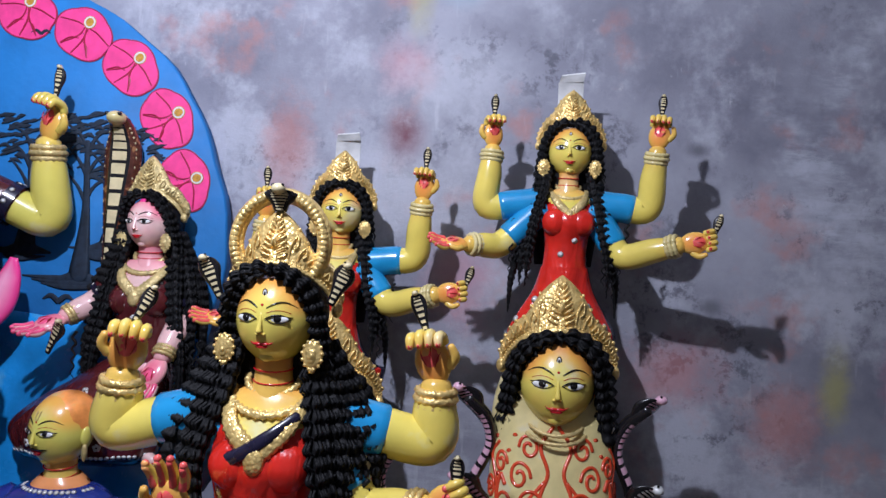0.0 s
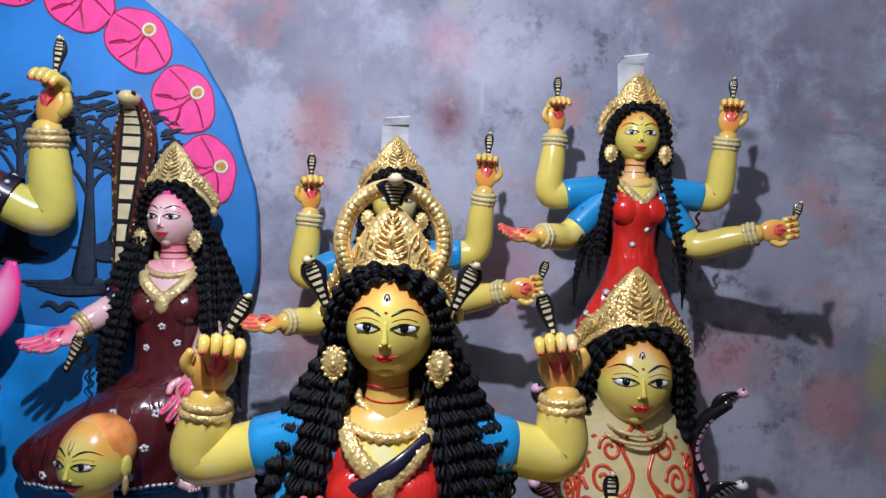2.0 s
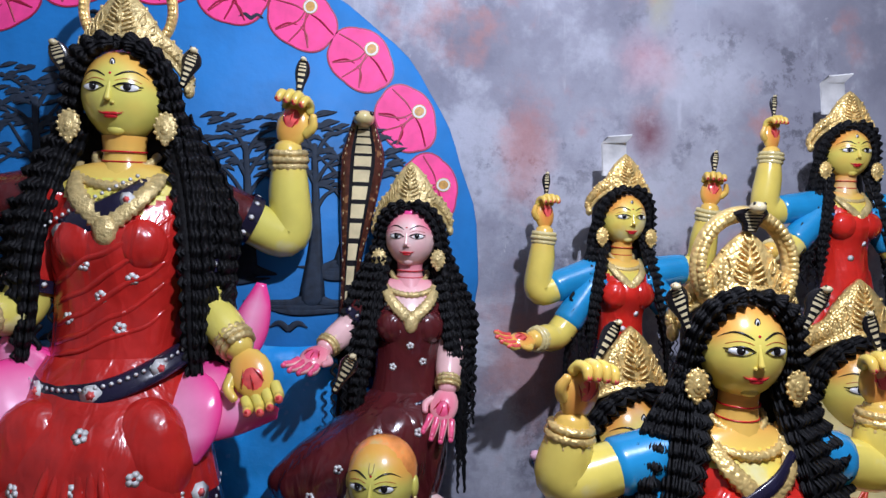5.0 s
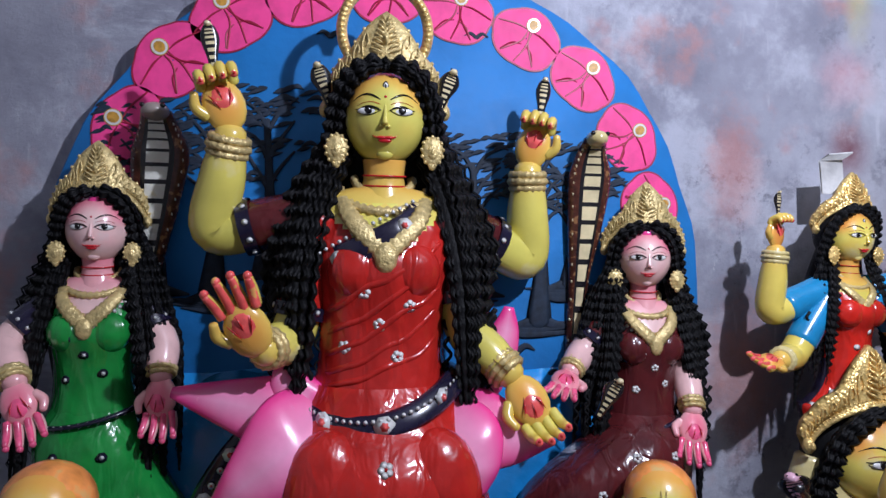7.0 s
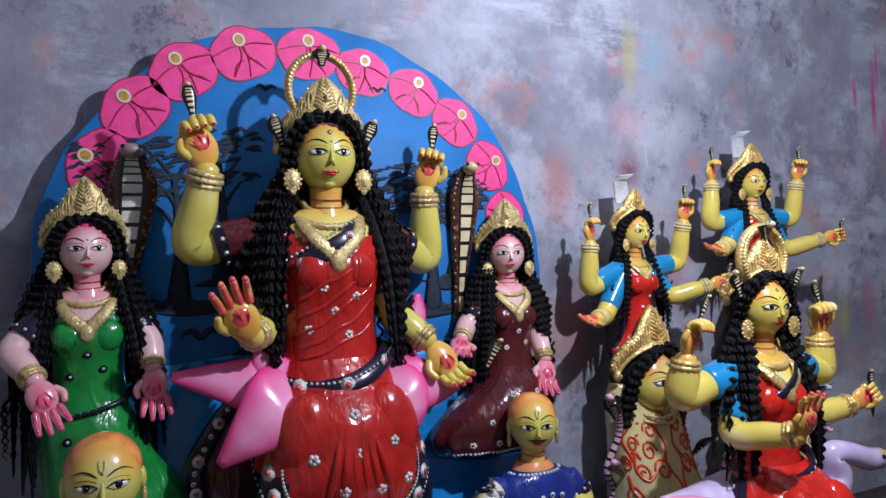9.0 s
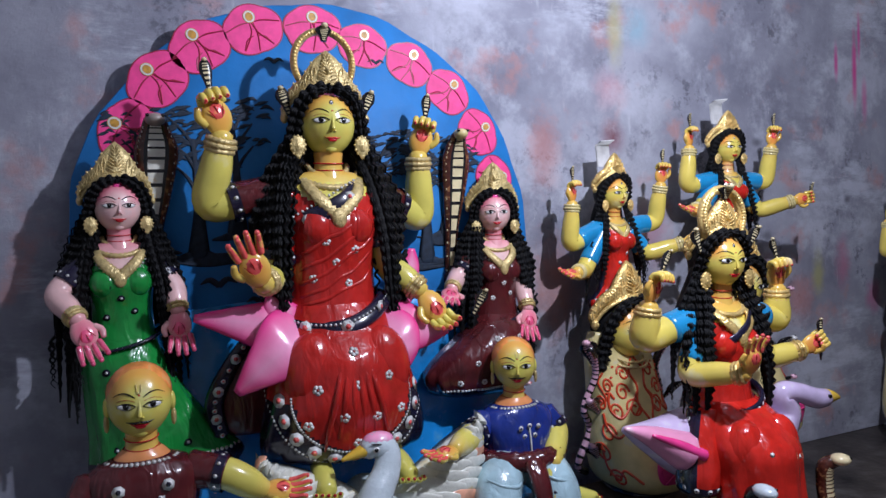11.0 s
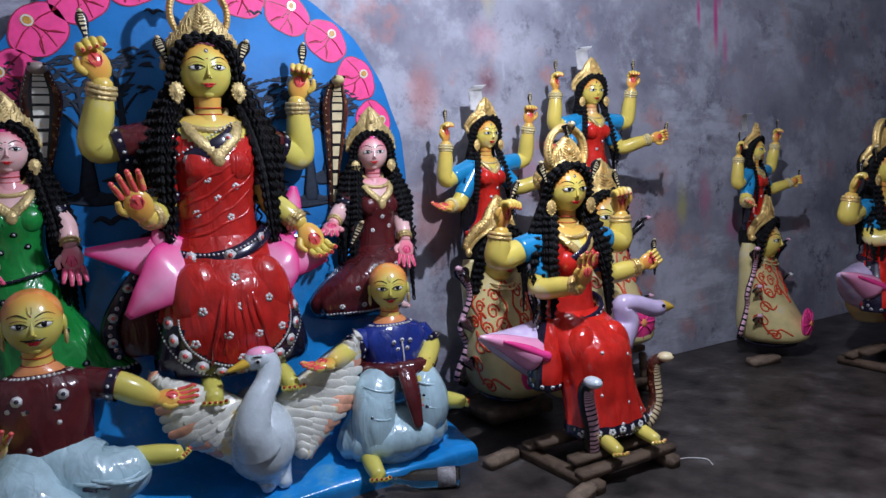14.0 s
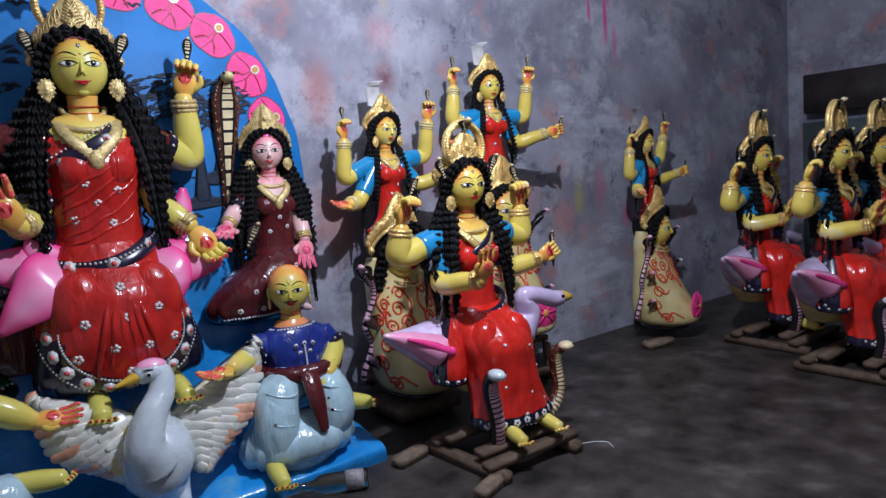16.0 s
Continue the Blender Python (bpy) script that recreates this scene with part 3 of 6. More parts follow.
def crown_fan(clay, c, rx, ry, rz, turn, size, gold):
    """A tall tiara wrapped round the hair: beaded bands, rows of curled leaves and a high leaf in the middle."""
    def at(a, h, out=0.0):
        s, co = math.sin(a), math.cos(a)
        p = V(1.46 * rx * s, 0, (1.14 * co - 0.02) * rz) + V(0.34 * s, 0, 1.0) * h * rz * size
        return c + V(p[0], (-0.52 + 0.80 * s * s + 0.20 * h) * ry - out * ry, p[2]) @ turn

    def top(a):
        w = abs(a)
        return 0.36 + 0.22 * max(0.0, math.cos(a)) + 0.05 * abs(math.sin(a * 6)) + 0.86 * max(0.0, 1 - w / 0.62) ** 1.15

    A = np.linspace(-1.48, 1.48, 65)
    rows = (0.0, 0.04, 0.10, 0.14, 0.20, 0.35, 0.6, 0.85, 1.0)
    outs = (0.0, 0.10, 0.12, 0.06, 0.04, 0.05, 0.06, 0.05, 0.0)
    F = np.array([[at(a, r * top(a) if r > 0.2 else r, o) for a in A] for r, o in zip(rows, outs)])
    B = np.array([[at(a, (r * top(a) if r > 0.2 else r), -0.14) for a in A] for r in rows[::-1]])
    clay.grid(np.concatenate([F, B]), gold, closed=False)
    b = 0.034 * rx * size
    for a in np.linspace(-1.44, 1.44, 45):
        clay.ell(at(a, 0.155, 0.06), (b, b, b), gold, n=(6, 5))
        clay.ell(at(a, 0.235, 0.07), (b * 0.7, b * 0.7, b * 0.7), gold, n=(5, 4))
    for a in np.linspace(-1.40, 1.40, 19):
        if abs(a) < 0.22:
            continue
        # a curled leaf: a spiral ridge and a rounded tip
        t = top(a)
        clay.tube([at(a - 0.06, 0.27, 0.06), at(a - 0.045, 0.6 * t, 0.10), at(a + 0.025, 0.86 * t, 0.10), at(a + 0.05, 0.6 * t, 0.10), at(a + 0.01, 0.5 * t, 0.10)], b * 0.85, gold, n=6, steps=16)
        clay.ell(at(a, t, 0.0), (b * 1.7, b * 1.5, b * 2.0), gold, n=(8, 6))
    for s in (-1, 1):
        for i, h in enumerate(np.linspace(0.34, 1.22, 8)):
            a = s * (0.23 - 0.026 * i)
            clay.tube([at(a * 0.25, h - 0.10, 0.10), at(a * 0.7, h - 0.01, 0.13), at(a, h + 0.07, 0.08), at(a * 0.8, h + 0.11, 0.09)], [b * 0.7, b * 1.15, b * 0.9, b * 0.5], gold, n=6, steps=10)
        for h, o in ((0.16, 0.10), (0.16, 0.22)):
            w = 0.15 if o < 0.2 else 0.08
            clay.ell(at(s * 1.46, h, o), (w * rx, w * rx, 1.2 * w * rz), gold, turn, (12, 8))
    for r, o in ((0.14, 0.06), (0.09, 0.14), (0.045, 0.20)):
        clay.ell(at(0, 0.60, o), (r * rx * size, 0.05 * ry, 1.5 * r * rz * size), gold, turn, (12, 8))


def halo(clay, c, r, k):
    """The beaded arch behind a crown, with a little cobra at its top."""
    c = np.asarray(c, float)
    arc = [c + V(math.sin(a) * r, 0, math.cos(a) * r * 1.08) for a in np.linspace(-2.3, 2.3, 13)]
    clay.tube(arc, 0.0125 * k, GOLD, n=8, steps=70, up=(0, 1, 0))
    for a in np.linspace(-2.2, 2.2, 40):
        clay.ell(c + V(math.sin(a) * r, -0.010 * k, math.cos(a) * r * 1.08), (0.0085 * k,) * 3, GOLD, n=(7, 5))
    hood(clay, c + V(0, -0.015, 0.70 * r), c + V(0, -0.025, 1.18 * r), 0.046 * k, (0, -1, 0))


def locks(clay, shoulders, k, waist, sides=(-1, 1), spread=0.0, front=0.1, strands=3, long=1.0, broad=0.055, out=0.0, thin=1.0):
    """Crimped hair that falls over the shoulders to the waist in broad fraying tresses."""
    x0, y0, z0 = shoulders
    rnd = random.Random(int(abs(x0) * 1000))
    for s in sides:
        for n in range(strands + 1):
            u = n / strands
            o = u * broad * k
            end = waist + (0.16 * u * u) * k - rnd.uniform(0, 0.03) * k
            sway = rnd.uniform(-0.012, 0.012) * k
            pts = [(x0 + s * (0.100 * k + o * 0.35), y0 - 0.01 * k, z0 + 0.16 * k), (x0 + s * (0.122 * k + o * 1.0 + out * 0.7), y0 - front * 0.55 + u * 0.05 * k, z0 + 0.03 * k),
                   (x0 + s * (0.130 * k + o * 1.12 + spread * 0.6 + out) + sway, y0 - front + u * 0.07 * k, z0 * 0.55 + end * 0.45), (x0 + s * (0.130 * k + o * 1.15 + spread + out) - sway, y0 - front * 1.05 + u * 0.09 * k, end),
                   (x0 + s * (0.128 * k + o * 1.25 + spread * 1.25 + out), y0 - front * 0.95 + u * 0.09 * k, end - (0.15 * long) * k * rnd.uniform(0.7, 1.1))]
            rr = np.array([0.032, 0.036, 0.034, 0.026, 0.006]) * k * thin * (1.0 if n < 2 else 0.88)
            tress(clay, pts, rr, k, 26, int(abs(x0) * 991 + n * 7 + s), 0.034, 0.55, 0.30)
        for n in range(6):
            a = waist + rnd.uniform(-0.02, 0.16) * k
            xx = x0 + s * (0.12 + rnd.uniform(0.0, 0.11)) * k + s * spread
            yy = y0 - front * 0.9 + rnd.uniform(0, 0.05) * k
            st = [(xx + 0.008 * k * (-1) ** i, yy, a - i * 0.024 * k) for i in range(9)]
            clay.tube(st, np.linspace(0.007, 0.0015, 9) * k, HAIR, n=5, steps=34)


def back_hair(clay, c, k, z1, w=0.16, dy=0.075):
    """The mass of hair behind the neck and shoulders."""
    x, y, z = c
    clay.loft([(x, y + dy * 0.6 * k, z, 0.10 * k, 0.06 * k), (x, y + dy * k, z - 0.16 * k, w * 0.85 * k, 0.06 * k), (x, y + dy * k, (z + z1) / 2, w * k, 0.05 * k), (x, y + dy * k, z1, w * 0.8 * k, 0.035 * k)], HAIR, 40, 44, 0.05, 17, cap=True)


def necklace(clay, c, k, gold=None):
    x, y, z = c
    y -= 0.012 * k
    gold = gold or PALE_GOLD
    for r, dz, dy, rad in ((0.068, 0.018, -0.008, 0.009), (0.094, -0.022, -0.026, 0.012)):
        clay.tube([(x + math.sin(a) * r * k, y + dy * k - math.cos(a) * r * 0.75 * k + 0.03 * k, z + dz * k - max(0, math.cos(a)) * 0.042 * k) for a in np.linspace(-1.9, 1.9, 11)], rad * k, gold, n=7, steps=40, crimp=20, depth=0.4)
    for s in (-1, 1):
        clay.tube([(x + s * 0.105 * k, y + 0.005 * k, z - 0.01 * k), (x + s * 0.070 * k, y - 0.085 * k, z - 0.085 * k), (x, y - 0.108 * k, z - 0.155 * k)], [0.015 * k, 0.021 * k, 0.025 * k], gold, n=8, steps=30, crimp=12, depth=0.30, flat=0.42, up=(0, 1, 0))
    clay.ell((x, y - 0.112 * k, z - 0.165 * k), (0.026 * k, 0.012 * k, 0.034 * k), gold, n=(9, 7))


def neck(clay, base, top, k, skin, lines=LIP):
    b, t = V(*base), V(*top)
    clay.tube([b, (b + t) / 2, t], [0.064 * k, 0.048 * k, 0.050 * k], skin, n=16, steps=10, ends=False, blush=(0.35, 0.45, 0.75))
    for u in (0.38, 0.62):
        p = b + (t - b) * u
        clay.tube([p + V(math.sin(a) * 0.0505 * k, -math.cos(a) * 0.0505 * k, -0.006 * k * math.cos(a)) for a in np.linspace(-1.7, 1.7, 9)], 0.0022 * k, lines, n=5, steps=20)


def torso(clay, x, y, zs, zw, k, cloth, skin, ripple=0.012, wide=1.0, full=1.0, folds=0):
    """Chest and waist under cloth, with the bare neckline above."""
    h = zs - zw
    clay.loft([(x, y, zs + 0.035 * k, 0.055 * k, 0.045 * k), (x, y, zs + 0.01 * k, 0.125 * k * wide, 0.062 * k), (x, y - 0.012 * k, zs - 0.10 * h, 0.142 * k * wide, 0.078 * k)], skin, 28, 14, blush=(0.7, 0.4, 0.1))
    P = clay.loft([(x, y - 0.004 * k, zs - 0.02 * h, 0.136 * k * wide, 0.068 * k), (x, y - 0.018 * k, zs - 0.2 * h, 0.144 * k * wide, 0.092 * k), (x, y - 0.026 * k, zs - 0.38 * h, 0.138 * k * wide, 0.106 * k), (x, y - 0.012 * k, zs - 0.62 * h, 0.118 * k * wide * full, 0.088 * k * full), (x, y - 0.01 * k, zs - 0.85 * h, 0.120 * k * wide * full, 0.090 * k * full), (x, y - 0.01 * k, zw, 0.130 * k * wide * full, 0.100 * k * full)], cloth, 40, 34, ripple, 9, paint=lambda i, j: skin if i < 9 - abs(j - 29.5) * 1.15 else None)
    for s in (-1, 1):
        clay.ell((x + s * 0.062 * k, y - 0.078 * k, zs - 0.36 * h), (0.064 * k, 0.056 * k, 0.066 * k), cloth, n=(20, 14))
    # soft crests of cloth drawn from the side of the waist up across the front
    for n in range(folds):
        row = []
        for t in np.linspace(0, 1, 9):
            i = int(np.clip((0.93 - 0.085 * n - (0.30 + 0.03 * n) * t ** 1.4) * (len(P) - 1), 1, len(P) - 2))
            j = int(22 + 17 * t)
            p = P[i, j]
            row.append(p + unit(V(x, y, p[2]) - p) * 0.0052 * k)
        clay.tube(row, np.array([0.003, 0.008, 0.0088, 0.009, 0.0088, 0.008, 0.0075, 0.006, 0.002]) * k, cloth, n=8, steps=36)
    return P


def foot(clay, p, d, s, skin, nail):
    p, d = V(*p), unit(d)
    side = unit(np.cross(d, (0, 0, 1)))
    clay.tube([p - d * 0.6 * s + V(0, 0, 0.35 * s), p + V(0, 0, 0.22 * s), p + d * 0.55 * s + V(0, 0, 0.12 * s)], [0.26 * s, 0.30 * s, 0.24 * s], skin, n=10, steps=12)
    for k in range(5):
        q = p + d * (0.78 - 0.05 * abs(k - 1)) * s + side * (k - 2) * 0.14 * s + V(0, 0, 0.08 * s)
        clay.ell(q, (0.09 * s, 0.09 * s, 0.08 * s), skin, n=(7, 5))
        clay.ell(q + d * 0.05 * s + V(0, 0, 0.05 * s), (0.05 * s,) * 3, nail, n=(6, 4))


BLUSH_HAIR = material("orange_tinted_bald_paint", (0.82, 0.28, 0.07), vary=0.3, scale=22, second=(0.76, 0.50, 0.18), second_at=0.66, **GLOSS)


# ---- room ----
def wall_material():
    m = bpy.data.materials.new("stained_plaster")
    m.use_nodes = True
    nt = m.node_tree
    n, l = nt.nodes, nt.links
    b = n["Principled BSDF"]
    geo = n.new("ShaderNodeNewGeometry")

    def noise_at(scale, detail=6.0, offset=(0, 0, 0), rough=0.6, stretch=(1, 1, 1)):
        mp = n.new("ShaderNodeMapping")
        mp.inputs["Location"].default_value, mp.inputs["Scale"].default_value = offset, stretch
        l.new(geo.outputs["Position"], mp.inputs["Vector"])
        t = n.new("ShaderNodeTexNoise")
        t.inputs["Scale"].default_value, t.inputs["Detail"].default_value, t.inputs["Roughness"].default_value = scale, detail, rough
        l.new(mp.outputs[0], t.inputs["Vector"])
        return t.outputs["Fac"]

    def band(value, lo, hi, top=1.0):
        r = n.new("ShaderNodeMapRange")
        r.inputs["From Min"].default_value, r.inputs["From Max"].default_value, r.inputs["To Max"].default_value = lo, hi, top
        r.interpolation_type = "SMOOTHSTEP"
        l.new(value, r.inputs["Value"])
        return r.outputs[0]

    def blend(a, colour, fac):
        x = n.new("ShaderNodeMix")
        x.data_type = "RGBA"
        l.new(fac, x.inputs["Factor"])
        l.new(a, x.inputs["A"])
        x.inputs["B"].default_value = (*colour, 1)
        return x.outputs["Result"]

    def times(a, c):
        x = n.new("ShaderNodeMath")
        x.operation = "MULTIPLY"
        l.new(a, x.inputs[0])
        l.new(c, x.inputs[1])
        return x.outputs[0]

    def spot(centre, size, wobble, soft=1.0):
        """A stain with a ragged edge round a place on the wall."""
        mp = n.new("ShaderNodeVectorMath")
        mp.operation = "SUBTRACT"
        l.new(geo.outputs["Position"], mp.inputs[0])
        mp.inputs[1].default_value = centre
        sc = n.new("ShaderNodeVectorMath")
        sc.operation = "DIVIDE"
        l.new(mp.outputs[0], sc.inputs[0])
        sc.inputs[1].default_value = size
        ln = n.new("ShaderNodeVectorMath")
        ln.operation = "LENGTH"
        l.new(sc.outputs[0], ln.inputs[0])
        add = n.new("ShaderNodeMath")
        add.operation = "MULTIPLY_ADD"
        l.new(noise_at(11.0, 9.0, rough=0.75), add.inputs[0])
        add.inputs[1].default_value = wobble * 2.2
        l.new(ln.outputs["Value"], add.inputs[2])
        return band(add.outputs[0], 1.35 + wobble * 1.1, 0.1 + wobble * 1.1, 0.9 if wobble < 0.45 else 0.55)

    base = n.new("ShaderNodeValToRGB")
    base.color_ramp.elements[0].position, base.color_ramp.elements[0].color = 0.32, (0.17, 0.17, 0.22, 1)
    base.color_ramp.elements[1].position, base.color_ramp.elements[1].color = 0.66, (0.37, 0.375, 0.44, 1)
    l.new(noise_at(2.2, 8.0), base.inputs[0])
    col = base.outputs[0]
    col = blend(col, (0.47, 0.48, 0.55), band(noise_at(3.1, 9.0, (3, 1, 7), 0.68), 0.48, 0.66, 0.85))
    col = blend(col, (0.50, 0.22, 0.19), band(noise_at(3.4, 5.0, (11, 2, 5)), 0.54, 0.70, 0.62))
    col = blend(col, (0.10, 0.10, 0.13), times(band(noise_at(14.0, 9.0, (1, 9, 2), 0.75), 0.50, 0.62, 0.8), band(noise_at(2.2, 6.0, (5, 5, 1)), 0.48, 0.62)))
    col = blend(col, (0.54, 0.54, 0.58), band(noise_at(24.0, 6.0, (7, 3, 3), 0.7, (1, 1, 0.6)), 0.66, 0.72, 0.5))
    col = blend(col, (0.53, 0.55, 0.63), times(band(noise_at(1.5, 6.0, (9, 0, 4)), 0.50, 0.64), band(noise_at(7.0, 8.0, (2, 4, 1), 0.7, (0.5, 1, 1.6)), 0.42, 0.64, 0.8)))
    col = blend(col, (0.62, 0.63, 0.68), band(noise_at(5.0, 3.0, (4, 4, 4), 0.5, (5, 1, 0.9)), 0.66, 0.80, 0.35))
    for colour, centre, size, wob in (
            ((0.16, 0.028, 0.045), (-0.25, 2.11, 1.60), (0.075, 0.5, 0.10), 0.35),
            ((0.46, 0.42, 0.16), (-0.22, 2.11, 2.10), (0.05, 0.5, 0.20), 0.5),
            ((0.20, 0.42, 0.52), (-0.10, 2.11, 2.12), (0.09, 0.5, 0.10), 0.5),
            ((0.55, 0.20, 0.20), (0.62, 2.11, 0.92), (0.16, 0.5, 0.12), 0.9),
            ((0.55, 0.22, 0.20), (0.95, 2.11, 0.78), (0.12, 0.5, 0.14), 0.9),
            ((0.52, 0.20, 0.17), (-0.62, 2.11, 1.55), (0.09, 0.5, 0.18), 0.9),
            ((0.52, 0.22, 0.18), (-0.60, 2.11, 0.95), (0.14, 0.5, 0.22), 0.9),
            ((0.56, 0.24, 0.28), (-0.25, 2.11, 1.82), (0.10, 0.5, 0.10), 0.8),
            ((0.52, 0.24, 0.30), (-0.05, 2.11, 1.15), (0.13, 0.5, 0.16), 0.9),
            ((0.45, 0.42, 0.10), (1.10, 2.11, 0.90), (0.05, 0.5, 0.13), 0.7),
            ((0.62, 0.05, 0.26), (1.42, 2.11, 2.02), (0.022, 0.5, 0.22), 0.4),
            ((0.62, 0.05, 0.26), (1.50, 2.11, 1.86), (0.026, 0.5, 0.13), 0.5),
            ((0.60, 0.06, 0.28), (1.27, 2.11, 2.05), (0.018, 0.5, 0.10), 0.4),
            ((0.55, 0.10, 0.25), (1.55, 2.11, 0.75), (0.07, 0.5, 0.10), 0.8),
            ((0.52, 0.14, 0.24), (1.30, 2.11, 0.95), (0.06, 0.5, 0.16), 0.8),
            ((0.14, 0.14, 0.17), (0.72, 2.11, 1.12), (0.045, 0.5, 0.03), 0.4),
            ((0.13, 0.13, 0.16), (0.66, 2.11, 1.60), (0.04, 0.5, 0.025), 0.4),
            ((0.12, 0.12, 0.15), (1.34, 2.11, 1.30), (0.03, 0.5, 0.03), 0.4),
            ((0.60, 0.08, 0.30), (1.46, 2.11, 2.20), (0.014, 0.5, 0.14), 0.3),
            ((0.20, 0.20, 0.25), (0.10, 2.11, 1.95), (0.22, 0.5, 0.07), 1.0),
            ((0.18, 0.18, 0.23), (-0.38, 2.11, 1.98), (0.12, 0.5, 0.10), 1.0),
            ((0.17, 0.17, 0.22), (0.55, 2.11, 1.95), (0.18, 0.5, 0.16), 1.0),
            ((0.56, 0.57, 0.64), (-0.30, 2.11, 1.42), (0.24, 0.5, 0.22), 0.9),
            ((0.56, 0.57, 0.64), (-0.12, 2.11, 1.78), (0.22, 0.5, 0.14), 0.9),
            ((0.62, 0.63, 0.66), (-2.95, 2.11, 0.62), (0.05, 0.5, 0.06), 0.6)):
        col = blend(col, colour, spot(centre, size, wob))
    l.new(col, b.inputs["Base Color"])
    b.inputs["Roughness"].default_value = 0.78
    bp = n.new("ShaderNodeBump")
    bp.inputs["Strength"].default_value, bp.inputs["Distance"].default_value = 0.5, 0.01
    l.new(noise_at(16.0, 10.0, (0, 0, 0), 0.7), bp.inputs["Height"])
    l.new(bp.outputs[0], b.inputs["Normal"])
    return m


PLASTER = wall_material()
FLOOR = material("dusty_dark_concrete", (0.036, 0.030, 0.027), 0.50, 0, 0.7, 7.0, 1.0, 38, second=(0.095, 0.088, 0.082), second_at=0.60)
# greys of the unseen surfaces, set dark to cut the bounced fill light
CEILING = material("unseen_ceiling_grey", (0.24, 0.24, 0.245), 0.85, 0, 0.2, 3, 0.4)
UNSEEN_WALL = material("unseen_wall_grey", (0.30, 0.30, 0.31), 0.85, 0, 0.4, 3, 0.5)
DARK_BOARD = material("dark_board", (0.040, 0.032, 0.032), 0.7, 0, 0.4, 6, 0.4)
GREEN_BOARD = material("faded_green_board", (0.10, 0.145, 0.14), 0.6, 0, 0.3, 5, 0.3)


def slab(name, lo, hi, mat):
    lo, hi = V(*lo), V(*hi)
    ob = box((lo + hi) / 2, tuple(hi - lo), mat, bevel=0.003).make(name, (lo + hi) / 2, name.replace("_", " "), name.split("_")[0], kind="structure")
    for p in ob.data.polygons:
        p.use_smooth = False
    return ob


tagged(slab("floor", (-3.6, -3.2, -0.12), (3.9, 2.3, 0), FLOOR), "dusty dark grey concrete floor with pale scuffs")
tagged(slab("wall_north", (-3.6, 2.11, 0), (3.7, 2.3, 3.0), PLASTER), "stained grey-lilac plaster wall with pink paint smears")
tagged(slab("wall_east", (3.7, -3.2, 0), (3.9, 2.3, 3.0), PLASTER), "unseen grey side wall, added to close the room in deep shade")
# west, south and ceiling are added out of view; they limit the bounce
tagged(slab("wall_west", (-3.6, -3.2, 0), (-3.4, 2.11, 3.0), UNSEEN_WALL), "unseen grey side wall, added to close the room")
tagged(slab("wall_south", (-3.4, -3.2, 0), (3.7, -3.0, 3.0), UNSEEN_WALL), "unseen grey wall behind the walk, added to close the room")
tagged(slab("ceiling", (-3.6, -3.2, 3.0), (3.9, 2.3, 3.15), CEILING), "unseen dark ceiling, added to hold down bounced light")

# boards that lean in the dark corner
bd = box((3.62, 1.40, 0.64), (0.05, 1.1, 1.28), GREEN_BOARD).make("leaning_board", (3.45, 1.62, 0.0), "faded green board standing against the wall", "board")
bd = box((3.60, 1.45, 1.50), (0.18, 0.9, 0.30), DARK_BOARD).make("wall_shelf", (3.60, 1.45, 1.35), "dark wooden shelf box on the side wall", "shelf")

# ---- the painted backdrop ----
BX, BY, BZ, BR = -1.612, 2.06, 1.21, 0.842
backdrop = new("painted_backdrop")
backdrop.location = (BX, BY, 0)
tagged(backdrop, "round blue backdrop board painted with pink flowers and dark trees", "backdrop board")


def backdrop_panel():
    c = Clay()
    a = np.linspace(0, 2 * np.pi, 96, endpoint=False)
    edge = []
    for t in a:
        r = BR * (1 + 0.006 * math.sin(9 * t) + 0.004 * math.sin(23 * t + 1))
        z = BZ + r * math.cos(t)
        edge.append((BX + r * math.sin(t) * (1.0 if z > BZ else 1.0), z))
    P = []
    for y, k in ((BY + 0.02, 0.0), (BY + 0.02, 1.0), (BY - 0.018, 1.0), (BY - 0.022, 0.995), (BY - 0.022, 0.0)):
        P.append([(BX + (x - BX) * k, y, BZ + (z - BZ) * k) for x, z in edge])
    c.grid(np.array(P), BLUE)
    return c


backdrop_panel().make("panel", (BX, BY, BZ), "glossy sky-blue board", parent=backdrop)
FRONT = BY - 0.024


